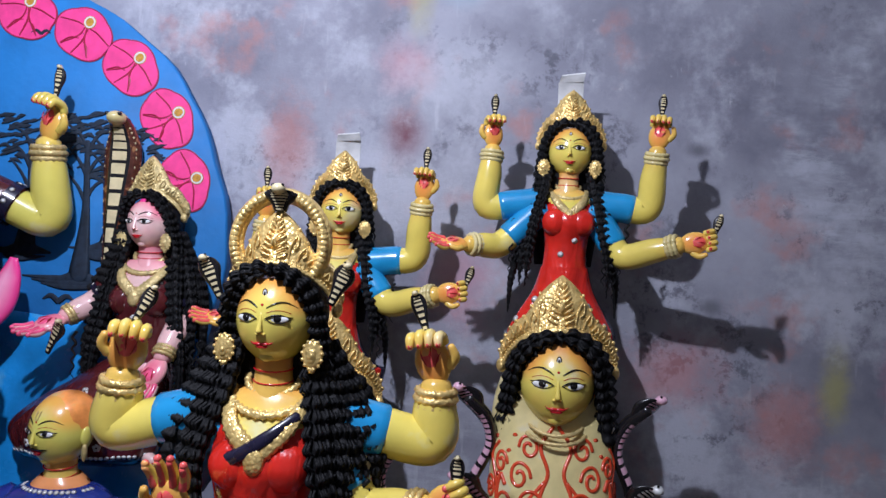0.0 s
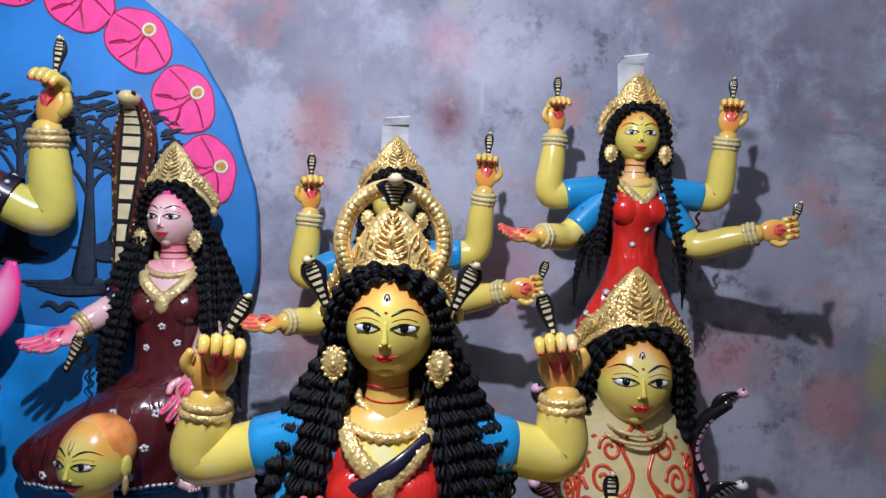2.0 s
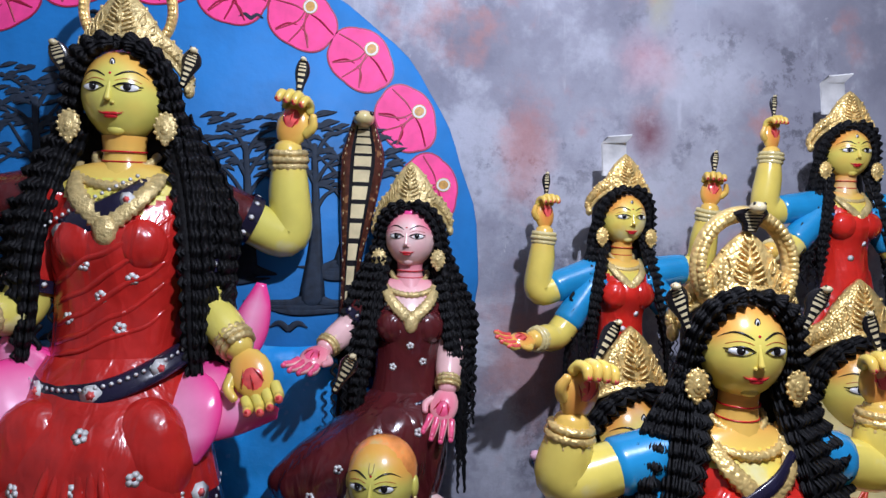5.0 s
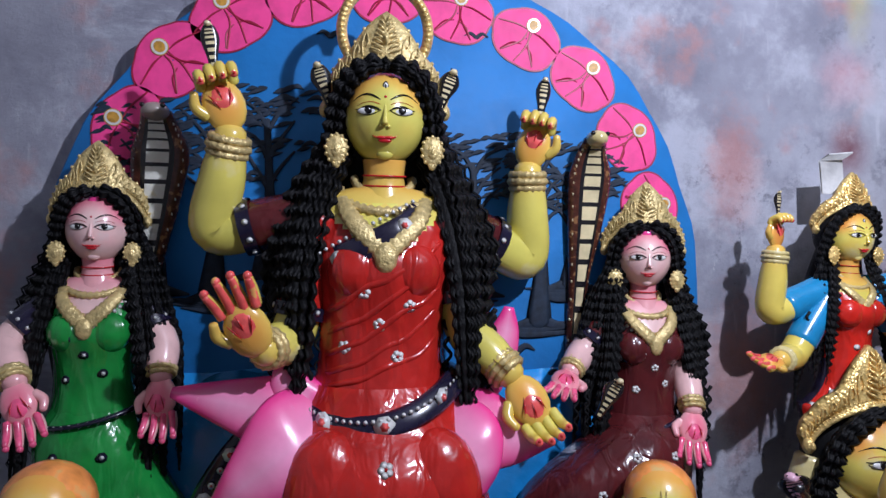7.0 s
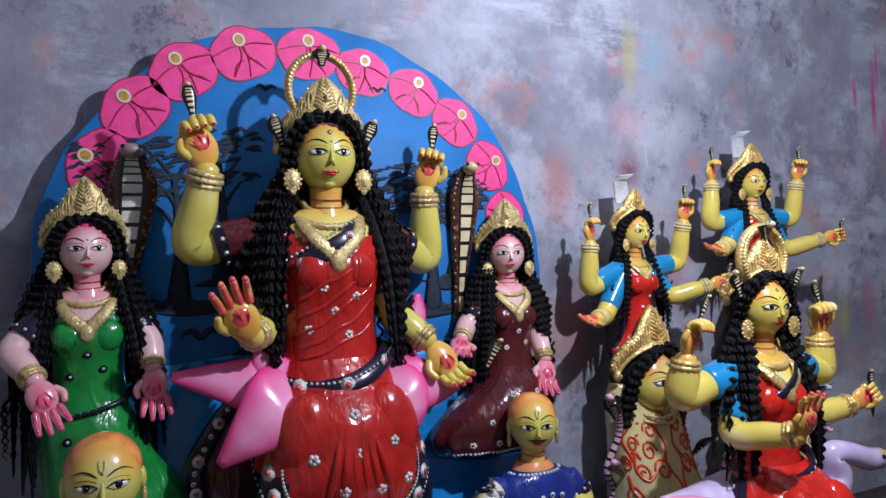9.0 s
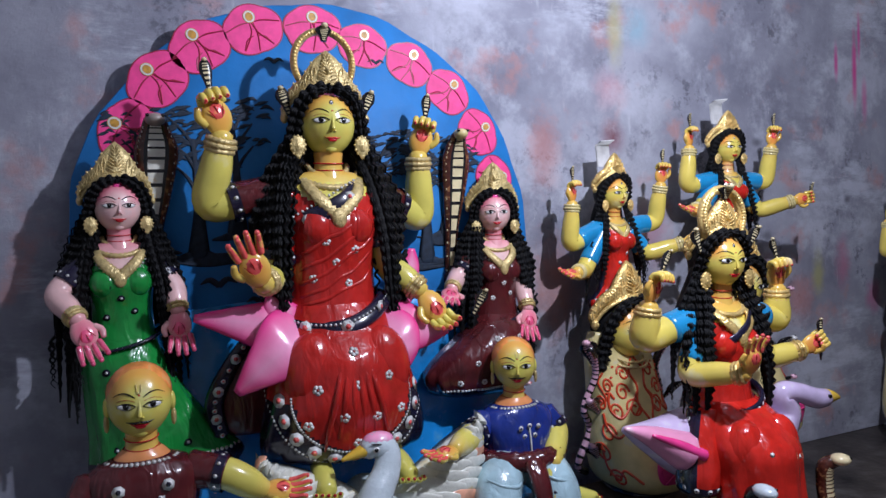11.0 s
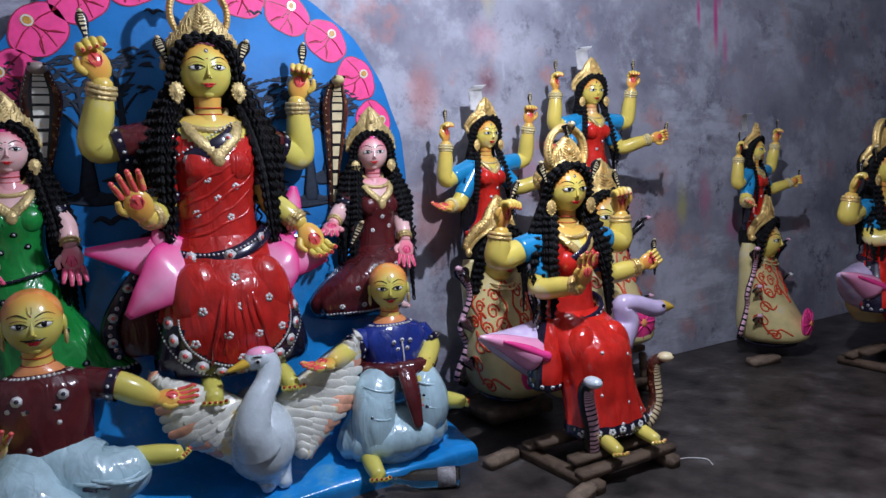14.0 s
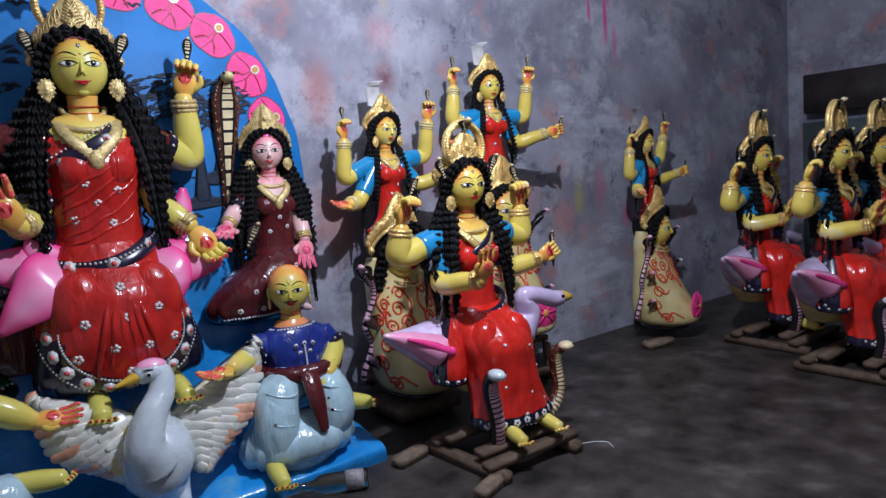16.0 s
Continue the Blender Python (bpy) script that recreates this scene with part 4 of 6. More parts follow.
def painted_flower(cx, cz, r, tilt):
    """Overlapping rounded petals, each with a crimson outline, round an ochre eye."""
    c = Clay()
    ca, sa = math.cos(tilt), math.sin(tilt)

    def disc(x0, z0, rx, rz, y, mat, lean=0.0):
        a = np.linspace(0, 2 * np.pi, 32, endpoint=False)
        xs, zs = rx * np.sin(a), rz * np.cos(a)
        xs, zs = x0 + xs * math.cos(lean) + zs * math.sin(lean), z0 - xs * math.sin(lean) + zs * math.cos(lean)
        ring = np.column_stack([cx + xs * ca + zs * sa, np.full(32, y), cz - xs * sa + zs * ca])
        mid = ring.mean(axis=0)
        c.grid(np.array([ring + V(0, 0.004, 0), ring, ring * 0.02 + mid * 0.98]), mat)

    def lobed(rad, y, mat):
        a = np.linspace(0, 2 * np.pi, 60, endpoint=False)
        w = rad * (1 + 0.06 * np.abs(np.cos(2.5 * a + 0.2)) - 0.03 + 0.015 * np.sin(3 * a + cx * 9))
        xs, zs = w * np.sin(a), w * np.cos(a) * 0.82
        ring = np.column_stack([cx + xs * ca + zs * sa, np.full(60, y), cz - xs * sa + zs * ca])
        mid = ring.mean(axis=0)
        c.grid(np.array([ring + V(0, 0.002, 0), ring, ring * 0.02 + mid * 0.98]), mat)

    def at(x, z):
        return (cx + x * ca + z * sa, FRONT - 0.0012, cz - x * sa + z * ca)

    eye = 0.42 * r
    lobed(r, FRONT - 0.0006, FLOWER_LINE)
    lobed(r * 0.955, FRONT - 0.0011, FLOWER)
    for x1, z1, bow in ((-0.92, 0.08, 0.10), (0.92, 0.08, -0.10), (-0.48, -0.62, 0.16), (0.50, -0.60, -0.16), (-0.02, -0.72, 0.10)):
        c.tube([at(x1 * 0.12 * r, eye - 0.18 * r), at((x1 * 0.55 + bow) * r, eye * 0.45 + z1 * 0.5 * r), at(x1 * r, z1 * r)], [0.0016, 0.0028, 0.0022], FLOWER_LINE, n=5, steps=14)
    for s in (-1, 1):
        c.tube([at(s * 0.5 * r, -0.60 * r), at(s * 0.30 * r, -0.30 * r), at(s * 0.05 * r, -0.20 * r)], [0.0018, 0.0026, 0.0014], FLOWER_LINE, n=5, steps=10)
    y = FRONT - 0.0028
    disc(0, eye, 0.20 * r, 0.21 * r, y, FLOWER_EYE)
    disc(0, eye, 0.18 * r, 0.19 * r, y - 0.0005, WHITE)
    disc(0, eye, 0.125 * r, 0.14 * r, y - 0.001, FLOWER_EYE)
    c.make("painted_flower", (cx, FRONT, cz), parent=backdrop, label="pink painted flower with ochre eye", smooth=False)


for k, (ex, ez) in enumerate(((-2.345, 1.415), (-2.303, 1.601), (-2.198, 1.781), (-2.052, 1.907), (-1.861, 1.985), (-1.637, 2.005), (-1.441, 1.955), (-1.243, 1.895), (-1.075, 1.79), (-0.940, 1.625), (-0.868, 1.425))):
    ang = math.atan2(ex - BX, ez - BZ)
    rr = 0.106 if k < 6 else 0.098
    inx = 0.45 * rr
    painted_flower(ex - math.sin(ang) * inx, ez - math.cos(ang) * inx, rr, ang)


def painted_tree(x, z, h, seed):
    """A dark brush-painted tree: a flared trunk, thin boughs and clumps of leaf dabs."""
    rnd = random.Random(seed)
    c = Clay()
    f = FRONT - 0.001

    def stroke(pts, rad):
        c.tube([(px, f, pz) for px, pz in pts], rad, TREE_PAINT, n=6, steps=14, flat=0.10, up=(0, 1, 0))

    stroke([(x, z), (x + 0.006, z + 0.35 * h), (x - 0.004, z + 0.75 * h)], [0.036, 0.014, 0.008])
    for s in (-1, 1):
        stroke([(x, z + 0.01), (x + s * 0.035, z - 0.004), (x + s * 0.085, z - 0.012)], [0.022, 0.014, 0.003])
        for b in range(3):
            z0 = z + h * (0.42 + 0.14 * b)
            x1, z1 = x + s * (0.06 + 0.03 * rnd.random()), z0 + 0.07 + 0.04 * rnd.random()
            stroke([(x, z0), (x + s * 0.03, z0 + 0.05), (x1, z1)], [0.007, 0.005, 0.003])
            for q in range(9):
                a, bb = x1 + rnd.uniform(-0.055, 0.055), z1 + rnd.uniform(-0.012, 0.03)
                w = rnd.uniform(0.012, 0.026)
                stroke([(a - w, bb - 0.3 * w), (a, bb + 0.10 * w), (a + w, bb + (0.35 if rnd.random() < 0.6 else -0.4) * w)], [0.002, 0.0062, 0.0015])
    for q in range(10):
        w = rnd.uniform(0.012, 0.024)
        a, bb = x + rnd.uniform(-0.05, 0.05), z + h * 0.82 + rnd.uniform(-0.02, 0.05)
        stroke([(a - w, bb - 0.3 * w), (a, bb + 0.1 * w), (a + w, bb + 0.3 * w)], [0.002, 0.006, 0.0015])
    c.make("painted_tree", (x, FRONT, z), parent=backdrop, label="dark brush-painted tree")


for k, (tx, tz, th) in enumerate(((-2.06, 1.16, 0.52), (-1.93, 1.22, 0.52), (-1.22, 1.10, 0.56), (-1.40, 1.18, 0.44), (-1.13, 1.20, 0.34), (-2.20, 1.18, 0.46))):
    painted_tree(tx, tz, th, k)
# the painted bank on which the trees stand
for gx, gz, gw in ((-2.03, 1.155, 0.17), (-1.25, 1.095, 0.15), (-1.16, 1.19, 0.10), (-1.42, 1.175, 0.08)):
    c = Clay()
    for q in range(3):
        c.tube([(gx - gw * (1 - 0.2 * q), FRONT - 0.001, gz - 0.010 * q), (gx, FRONT - 0.001, gz - 0.004 - 0.012 * q), (gx + gw * (0.8 + 0.15 * q), FRONT - 0.001, gz + 0.006 - 0.012 * q)], [0.002, 0.011, 0.002], TREE_PAINT, n=6, steps=16, flat=0.10, up=(0, 1, 0))
    c.make("painted_bank", (gx, FRONT, gz), parent=backdrop, label="dark brush-painted strip of ground")
# painted birds and low dark strokes
for bx, bz, w in ((-1.78, 1.83, 0.035), (-1.40, 1.85, 0.032), (-1.86, 0.98, 0.05), (-1.15, 0.95, 0.05), (-1.28, 1.02, 0.05), (-2.0, 1.05, 0.06)):
    c = Clay()
    for s in (-1, 1):
        c.tube([(bx, FRONT - 0.001, bz), (bx + s * w * 0.5, FRONT - 0.001, bz + w * 0.35), (bx + s * w, FRONT - 0.001, bz + w * 0.12)], [w * 0.18, w * 0.16, w * 0.04], TREE_PAINT, n=6, flat=0.12, up=(0, 1, 0))
    c.make("painted_bird", (bx, FRONT, bz), parent=backdrop, label="dark painted bird")


# the blue water slope under the group
def water_slope():
    c = Clay()
    prof = [(1.50, 0.0), (1.49, 0.045), (1.51, 0.065), (1.62, 0.085), (1.78, 0.14), (1.88, 0.30), (1.94, 0.50), (1.99, 0.75), (2.03, 0.98)]
    q = glide(prof, 34)
    P = []
    for i, (y, z) in enumerate(q):
        row = []
        for t in np.linspace(0, 1, 50):
            half = 0.83 - 0.26 * (z / 1.0) ** 1.5
            x = BX + (t * 2 - 1) * half
            e = abs(t * 2 - 1)
            wob = 0.012 * noise.noise(Vector((x * 6, y * 6, z * 6)))
            row.append((x, y + 0.06 * e ** 6 * (z > 0.1) + wob, max(0.0, z + wob * (z > 0.06))))
        P.append(row)
    P = np.array(P)
    B = P.copy()
    B[:, :, 1] = 2.035
    c.grid(np.concatenate([P, B[::-1]]), WATER, closed=False)
    for j in (0, 49):
        side = np.concatenate([P[:, j:j + 1], B[:, j:j + 1]], axis=1)
        c.grid(side, WATER, closed=False)
    return c.make("water_base", (BX, 1.75, 0), "glossy blue sculpted water slope carrying the group of figures", "sculpture base")


water_slope()


# ---- the figures of the central group ----
def main_statue():
    c = Clay()
    x, y = -1.648, 1.86
    head(c, (x, y - 0.02, 1.581), 0.97, SKIN_LIME, yaw=-3, crown=0.80, crown_mat=PALE_GOLD)
    halo(c, (x - 0.002, y - 0.01, 1.79), 0.100, 1.0)
    for s in (-1, 1):
        hood(c, (x + s * 0.125, y - 0.02, 1.61), (x + s * 0.155, y - 0.03, 1.695), 0.038, (0, -1, 0))
    neck(c, (x, y - 0.005, 1.395), (x, y - 0.015, 1.49), 1.0, SKIN_LIME)
    P = torso(c, x, y, 1.395, 0.955, 1.0, RED, SKIN_LIME, wide=1.10, full=1.10, folds=5)
    c.blossom(P, [(x - 0.045, 1.19), (x + 0.055, 1.16), (x - 0.085, 1.07), (x + 0.03, 1.05), (x + 0.10, 1.21), (x - 0.01, 1.12)], 0.014, RED)
    necklace(c, (x, y - 0.005, 1.43), 1.0)
    # dark flowered sash over the breast and the belt
    c.tube([(x - 0.12, y - 0.07, 1.255), (x - 0.06, y - 0.112, 1.275), (x + 0.03, y - 0.112, 1.325), (x + 0.07, y - 0.07, 1.375)], [0.030, 0.034, 0.030, 0.020], INK, n=12, steps=20, flat=0.32, up=(0, 1, 0))
    for u, w in ((-0.10, 1.262), (-0.035, 1.292), (0.04, 1.335)):
        c.dot((x + u, y - 0.120 + 1.2 * u * u, w), (u, -1, 0.2), 0.019, WHITE, PALM)
    for t in np.linspace(0, 1, 15):
        for o in (-0.026, 0.026):
            u = -0.13 + 0.20 * t
            c.dot((x + u - o * 0.45, y - 0.113 + 1.6 * u * u, 1.248 + 0.115 * t + o), (u * 2, -1, 0.1), 0.0048, WHITE)
    belt = [(x + 0.176 * math.sin(a), y - 0.01 - 0.158 * math.cos(a), 0.972 - 0.055 * max(0, math.cos(a)) ** 2 + 0.035 * math.sin(a)) for a in np.linspace(-1.9, 1.9, 13)]
    c.tube(belt, 0.028, INK, n=12, steps=50, flat=0.36, up=(0, 1, 0.2))
    for a in np.linspace(-1.5, 1.5, 5):
        p = V(x + 0.187 * math.sin(a), y - 0.01 - 0.169 * math.cos(a), 0.972 - 0.055 * math.cos(a) ** 2 + 0.035 * math.sin(a))
        c.dot(p, (math.sin(a), -math.cos(a), 0.15), 0.024, WHITE, PALM)
    for a in np.linspace(-1.4, 1.4, 34):
        p = V(x + 0.187 * math.sin(a), y - 0.01 - 0.169 * math.cos(a), 0.972 - 0.055 * math.cos(a) ** 2 + 0.035 * math.sin(a))
        for dz in (-0.014, 0.014):
            c.dot(p + V(0, 0, dz), (math.sin(a), -math.cos(a), 0.1), 0.005, WHITE)
    S = c.loft([(x, y - 0.01, 0.985, 0.155, 0.118), (x, y - 0.03, 0.91, 0.192, 0.148), (x, y - 0.07, 0.81, 0.222, 0.180), (x, y - 0.085, 0.68, 0.252, 0.185), (x + 0.003, y - 0.078, 0.59, 0.272, 0.172), (x + 0.005, y - 0.068, 0.53, 0.275, 0.165), (x + 0.005, y - 0.05, 0.495, 0.262, 0.15), (x + 0.005, y - 0.03, 0.48, 0.20, 0.12)],
               RED, 96, 60, 0.020, 16, where=lambda px, py, pz: INK if ((px - x) / 0.262) ** 2 + (min(0.0, pz - 0.70) / 0.225) ** 2 > 0.50 and pz < 0.70 else None)
    for s in (-1, 1):
        c.ell((x + s * 0.112, y - 0.160, 0.765), (0.098, 0.075, 0.145), RED, n=(24, 16))
    for w in np.linspace(-0.06, 0.06, 6):
        c.tube([(x + w * 0.5, y - 0.195, 0.88), (x + w, y - 0.262, 0.74), (x + w * 1.5, y - 0.250, 0.62), (x + w * 1.7, y - 0.222, 0.545)], [0.004, 0.010, 0.009, 0.004], RED, n=8, steps=20)
    for t in np.linspace(-1.65, 1.65, 58):
        for q in (0.745, 0.955):
            c.stick(S, [(x + 0.262 * q * math.sin(t), 0.70 - 0.225 * q * math.cos(t))], 0.0052, WHITE)
    for t in np.linspace(-1.6, 1.6, 11):
        c.stick(S, [(x + 0.224 * math.sin(t), 0.70 - 0.192 * math.cos(t))], 0.024, WHITE, PALM)
    c.blossom(S, [(x - 0.10, 0.865), (x + 0.10, 0.865), (x, 0.845), (x - 0.12, 0.74), (x + 0.11, 0.76), (x + 0.005, 0.745), (x - 0.15, 0.63), (x - 0.045, 0.65), (x + 0.06, 0.64), (x + 0.15, 0.65), (x + 0.0, 0.56), (x - 0.165, 0.80), (x + 0.165, 0.84)], 0.0155, RED)
    for s in (-1, 1):
        for n in range(4):
            u = 0.05 + 0.04 * n
            c.tube([(x + s * u, y - 0.225 + 0.02 * n, 0.84), (x + s * (u + 0.02), y - 0.245 + 0.022 * n, 0.73), (x + s * (u + 0.045), y - 0.225 + 0.025 * n, 0.60)], [0.002, 0.006, 0.003], RED, n=6, steps=16)
    # loose end of the sari at the hip
    c.loft([(x - 0.20, y + 0.05, 0.92, 0.05, 0.03), (x - 0.27, y + 0.05, 0.78, 0.09, 0.035), (x - 0.30, y + 0.06, 0.64, 0.12, 0.035), (x - 0.27, y + 0.06, 0.56, 0.08, 0.03)], MAROON, 30, 20, 0.04, 8, cap=True)
    c.tube([(x - 0.25, y + 0.0, 0.93), (x - 0.345, y + 0.0, 0.80), (x - 0.40, y + 0.01, 0.68), (x - 0.38, y + 0.01, 0.58)], [0.016, 0.026, 0.03, 0.024], INK, n=8, steps=20, flat=0.4, up=(0, 1, 0))
    for t in np.linspace(0, 1, 12):
        p = glide([(x - 0.25, y - 0.016, 0.93), (x - 0.345, y - 0.016, 0.80), (x - 0.40, y - 0.006, 0.68), (x - 0.38, y - 0.006, 0.58)], 12)[int(t * 11)]
        c.dot(p, (0, -1, 0), 0.008 if int(t * 11) % 3 else 0.018, WHITE, PALM)
    # four arms
    sl = dict(sleeve=MAROON, trim=INK)
    arm(c, (x - 0.14, y + 0.03, 1.365), (-2.035, 1.895, 1.318), (-1.988, 1.835, 1.545), 0.050, SKIN_LIME, upto=0.78, **sl)
    hand(c, (-1.988, 1.833, 1.548), (-0.32, -0.10, 1), (0.15, -1, 0.1), 0.118, SKIN_LIME, PALM, "grip", -1, hold=(-0.15, 0, 1))
    arm(c, (x + 0.14, y + 0.03, 1.365), (-1.275, 1.965, 1.262), (-1.283, 1.935, 1.50), 0.050, SKIN_LIME, upto=0.66, **sl)
    hand(c, (-1.283, 1.933, 1.503), (0.26, -0.05, 1), (-0.35, -1, 0.1), 0.112, SKIN_LIME, PALM, "grip", 1, hold=(0.12, 0, 1))
    arm(c, (x - 0.14, y - 0.01, 1.35), (x - 0.20, y - 0.04, 1.085), (-1.903, 1.715, 1.068), 0.046, SKIN_LIME, upto=0.85, sleeve=RED, trim=INK)
    hand(c, (-1.908, 1.708, 1.070), (-0.36, -0.22, 0.9), (-0.15, -1, 0.15), 0.118, SKIN_LIME, PALM, "open", -1)
    arm(c, (x + 0.14, y - 0.01, 1.35), (x + 0.195, y - 0.02, 1.10), (-1.355, 1.765, 1.000), 0.046, SKIN_LIME, upto=0.75, **sl)
    hand(c, (-1.352, 1.758, 0.995), (0.42, -0.30, -0.75), (-0.1, -1, 0.35), 0.118, SKIN_LIME, PALM, "curl", 1)
    back_hair(c, (x, y, 1.58), 1.0, 1.12, 0.17)
    locks(c, (x, y, 1.37), 1.0, 1.07, (-1,), 0.02, 0.085, 3, 1.2, 0.05, 0.032)
    locks(c, (x, y, 1.37), 1.0, 1.02, (1,), 0.03, 0.085, 3, 1.2, 0.05, 0.028)
    for s in (-1, 1):
        foot(c, (x - 0.105 if s < 0 else x + 0.15, 1.655, 0.43), (0.1 * s, -1, -0.1), 0.125, SKIN_LIME, NAIL)
    c.make("goddess_statue", (x, y, 0.48), "painted four-armed clay goddess in red sari, seated before blue backdrop", group="central figures")


def attendant(name, x, y, zf, k, cloth, skin, rosy, hem, hands, label, blouse=None, yaw=0.0, sash=INK):
    """A smaller standing figure with long crimped hair; hem: rows of the skirt below the waist."""
    c = Clay()
    zc = zf - 0.045 * k
    head(c, (x, y, zc), k * 1.0, skin, yaw, crown_mat=PALE_GOLD)
    zs = zc - 0.182 * k
    zw = zs - 0.40 * k
    neck(c, (x, y + 0.01, zs), (x, y + 0.005, zc - 0.08 * k), k, skin)
    P = torso(c, x, y + 0.015, zs, zw, k, cloth, skin, wide=0.95, full=1.1)
    (c.blossom if cloth is MAROON else c.drop)(P, [(x - 0.05 * k, zs - 0.16 * k), (x + 0.055 * k, zs - 0.14 * k), (x - 0.06 * k, zs - 0.29 * k), (x + 0.05 * k, zs - 0.27 * k), (x, zs - 0.21 * k)], 0.014 * k, MAROON if cloth is MAROON else INK)
    necklace(c, (x, y + 0.01, zs + 0.035 * k), k)
    c.stick(P, [(x + u * 0.115 * k, zs - 0.135 * k + abs(u) ** 1.3 * 0.10 * k) for u in np.linspace(-1, 1, 19)], 0.0075 * k, WHITE)
    S = c.loft([(x, y + 0.005, zw + 0.015, 0.128 * k, 0.098 * k)] + hem, cloth, 64, 46, 0.045, 13, where=lambda px, py, pz: sash if pz < hem[-2][2] + 0.012 else None)
    zb = hem[-2][2] + 0.015
    c.stick(S, [(hem[-2][0] + u * hem[-2][3], zb) for u in np.linspace(-0.96, 0.96, 30)], 0.0065, WHITE)
    (c.blossom if cloth is MAROON else c.drop)(S, [(hem[q][0] + u, hem[q][2] - 0.02) for q, u in ((0, -0.05), (0, 0.05), (1, -0.08), (1, 0.02), (1, 0.09), (2, -0.11), (2, -0.02), (2, 0.09))], 0.011, MAROON if cloth is MAROON else INK)
    belt = [(x + 0.150 * k * math.sin(a), y + 0.005 - 0.128 * k * math.cos(a), zw - 0.02 * k * math.cos(a) + 0.03 * k * math.sin(a)) for a in np.linspace(-1.9, 1.9, 13)]
    c.tube(belt, 0.017 * k, sash, n=8, steps=40, flat=0.5)
    for a in np.linspace(-1.5, 1.5, 19):
        c.dot((x + 0.160 * k * math.sin(a), y + 0.005 - 0.138 * k * math.cos(a), zw - 0.02 * k * math.cos(a) + 0.03 * k * math.sin(a)), (math.sin(a), -math.cos(a), 0.1), 0.0085 * k, WHITE)
    for (s, el, wr, d, pn) in hands:
        arm(c, (x + s * 0.115 * k, y + 0.02, zs - 0.03 * k), el, wr, 0.047 * k, skin, blouse or cloth, 0.78, sash)
        hand(c, wr, d, pn, 0.128 * k, skin, rosy, "open", s)
    back_hair(c, (x, y + 0.01, zc), k, zw + 0.05 * k, 0.19)
    locks(c, (x, y + 0.012, zs - 0.01), k, zw + 0.02 * k, (-1, 1), 0.05 * k, 0.085 * k, 2, 2.6)
    return c


def green_statue():
    x, y = -2.302, 1.955
    hem = [(x, y, 0.84, 0.125, 0.10), (x + 0.03, y, 0.72, 0.15, 0.11), (x + 0.08, y - 0.01, 0.60, 0.19, 0.11), (x + 0.115, y - 0.02, 0.52, 0.225, 0.10), (x + 0.11, y - 0.02, 0.47, 0.21, 0.09)]
    c = attendant("g", x, y, 1.355, 0.72, GREEN, SKIN_PINK, PALM_PINK, hem,
                  [(-1, (-2.478, 1.915, 1.06), (-2.415, 1.825, 0.985), (0.35, -0.3, -0.95), (0.2, -1, 0.1)), (1, (-2.150, 1.94, 1.06), (-2.141, 1.895, 0.982), (0.05, -0.25, -1), (-0.15, -1, 0.1))], "", blouse=INK, yaw=6)
    for s in (-0.05, 0.2):
        foot(c, (x + s + 0.05, y - 0.12, 0.455), (0.2, -1, 0), 0.06, SKIN_PINK, NAIL)
    c.make("attendant_statue", (x, y, 0.45), "painted clay attendant in green sari with long crimped hair", group="central figures")


def maroon_statue():
    x, y = -0.963, 1.955
    hem = [(x - 0.03, y - 0.03, 0.82, 0.135, 0.11), (x - 0.09, y - 0.05, 0.74, 0.19, 0.12), (x - 0.125, y - 0.05, 0.67, 0.215, 0.11), (x - 0.12, y - 0.04, 0.605, 0.19, 0.10), (x - 0.10, y, 0.575, 0.13, 0.07)]
    c = attendant("m", x, y, 1.305, 0.70, MAROON, SKIN_PINK, PALM_PINK, hem,
                  [(-1, (-1.125, 1.965, 1.03), (-1.180, 1.905, 0.985), (-0.45, -0.75, -0.35), (-0.1, -0.7, 0.8)), (1, (-0.853, 1.945, 0.99), (-0.868, 1.872, 0.888), (-0.25, -0.45, -0.85), (-0.2, -1, 0.2))], "", yaw=-14)
    foot(c, (x + 0.06, y - 0.06, 0.60), (1, -0.3, -0.2), 0.06, SKIN_PINK, NAIL)
    hood(c, (x - 0.185, y - 0.16, 0.90), (x - 0.14, y - 0.18, 0.99), 0.036, (-0.3, -1, 0))
    c.make("attendant_statue", (x, y, 0.5), "painted clay attendant in maroon sari kneeling beside the goddess", group="central figures")


SNAKE_PALE = material("grey_snake_paint", (0.30, 0.25, 0.22), **GLOSS)


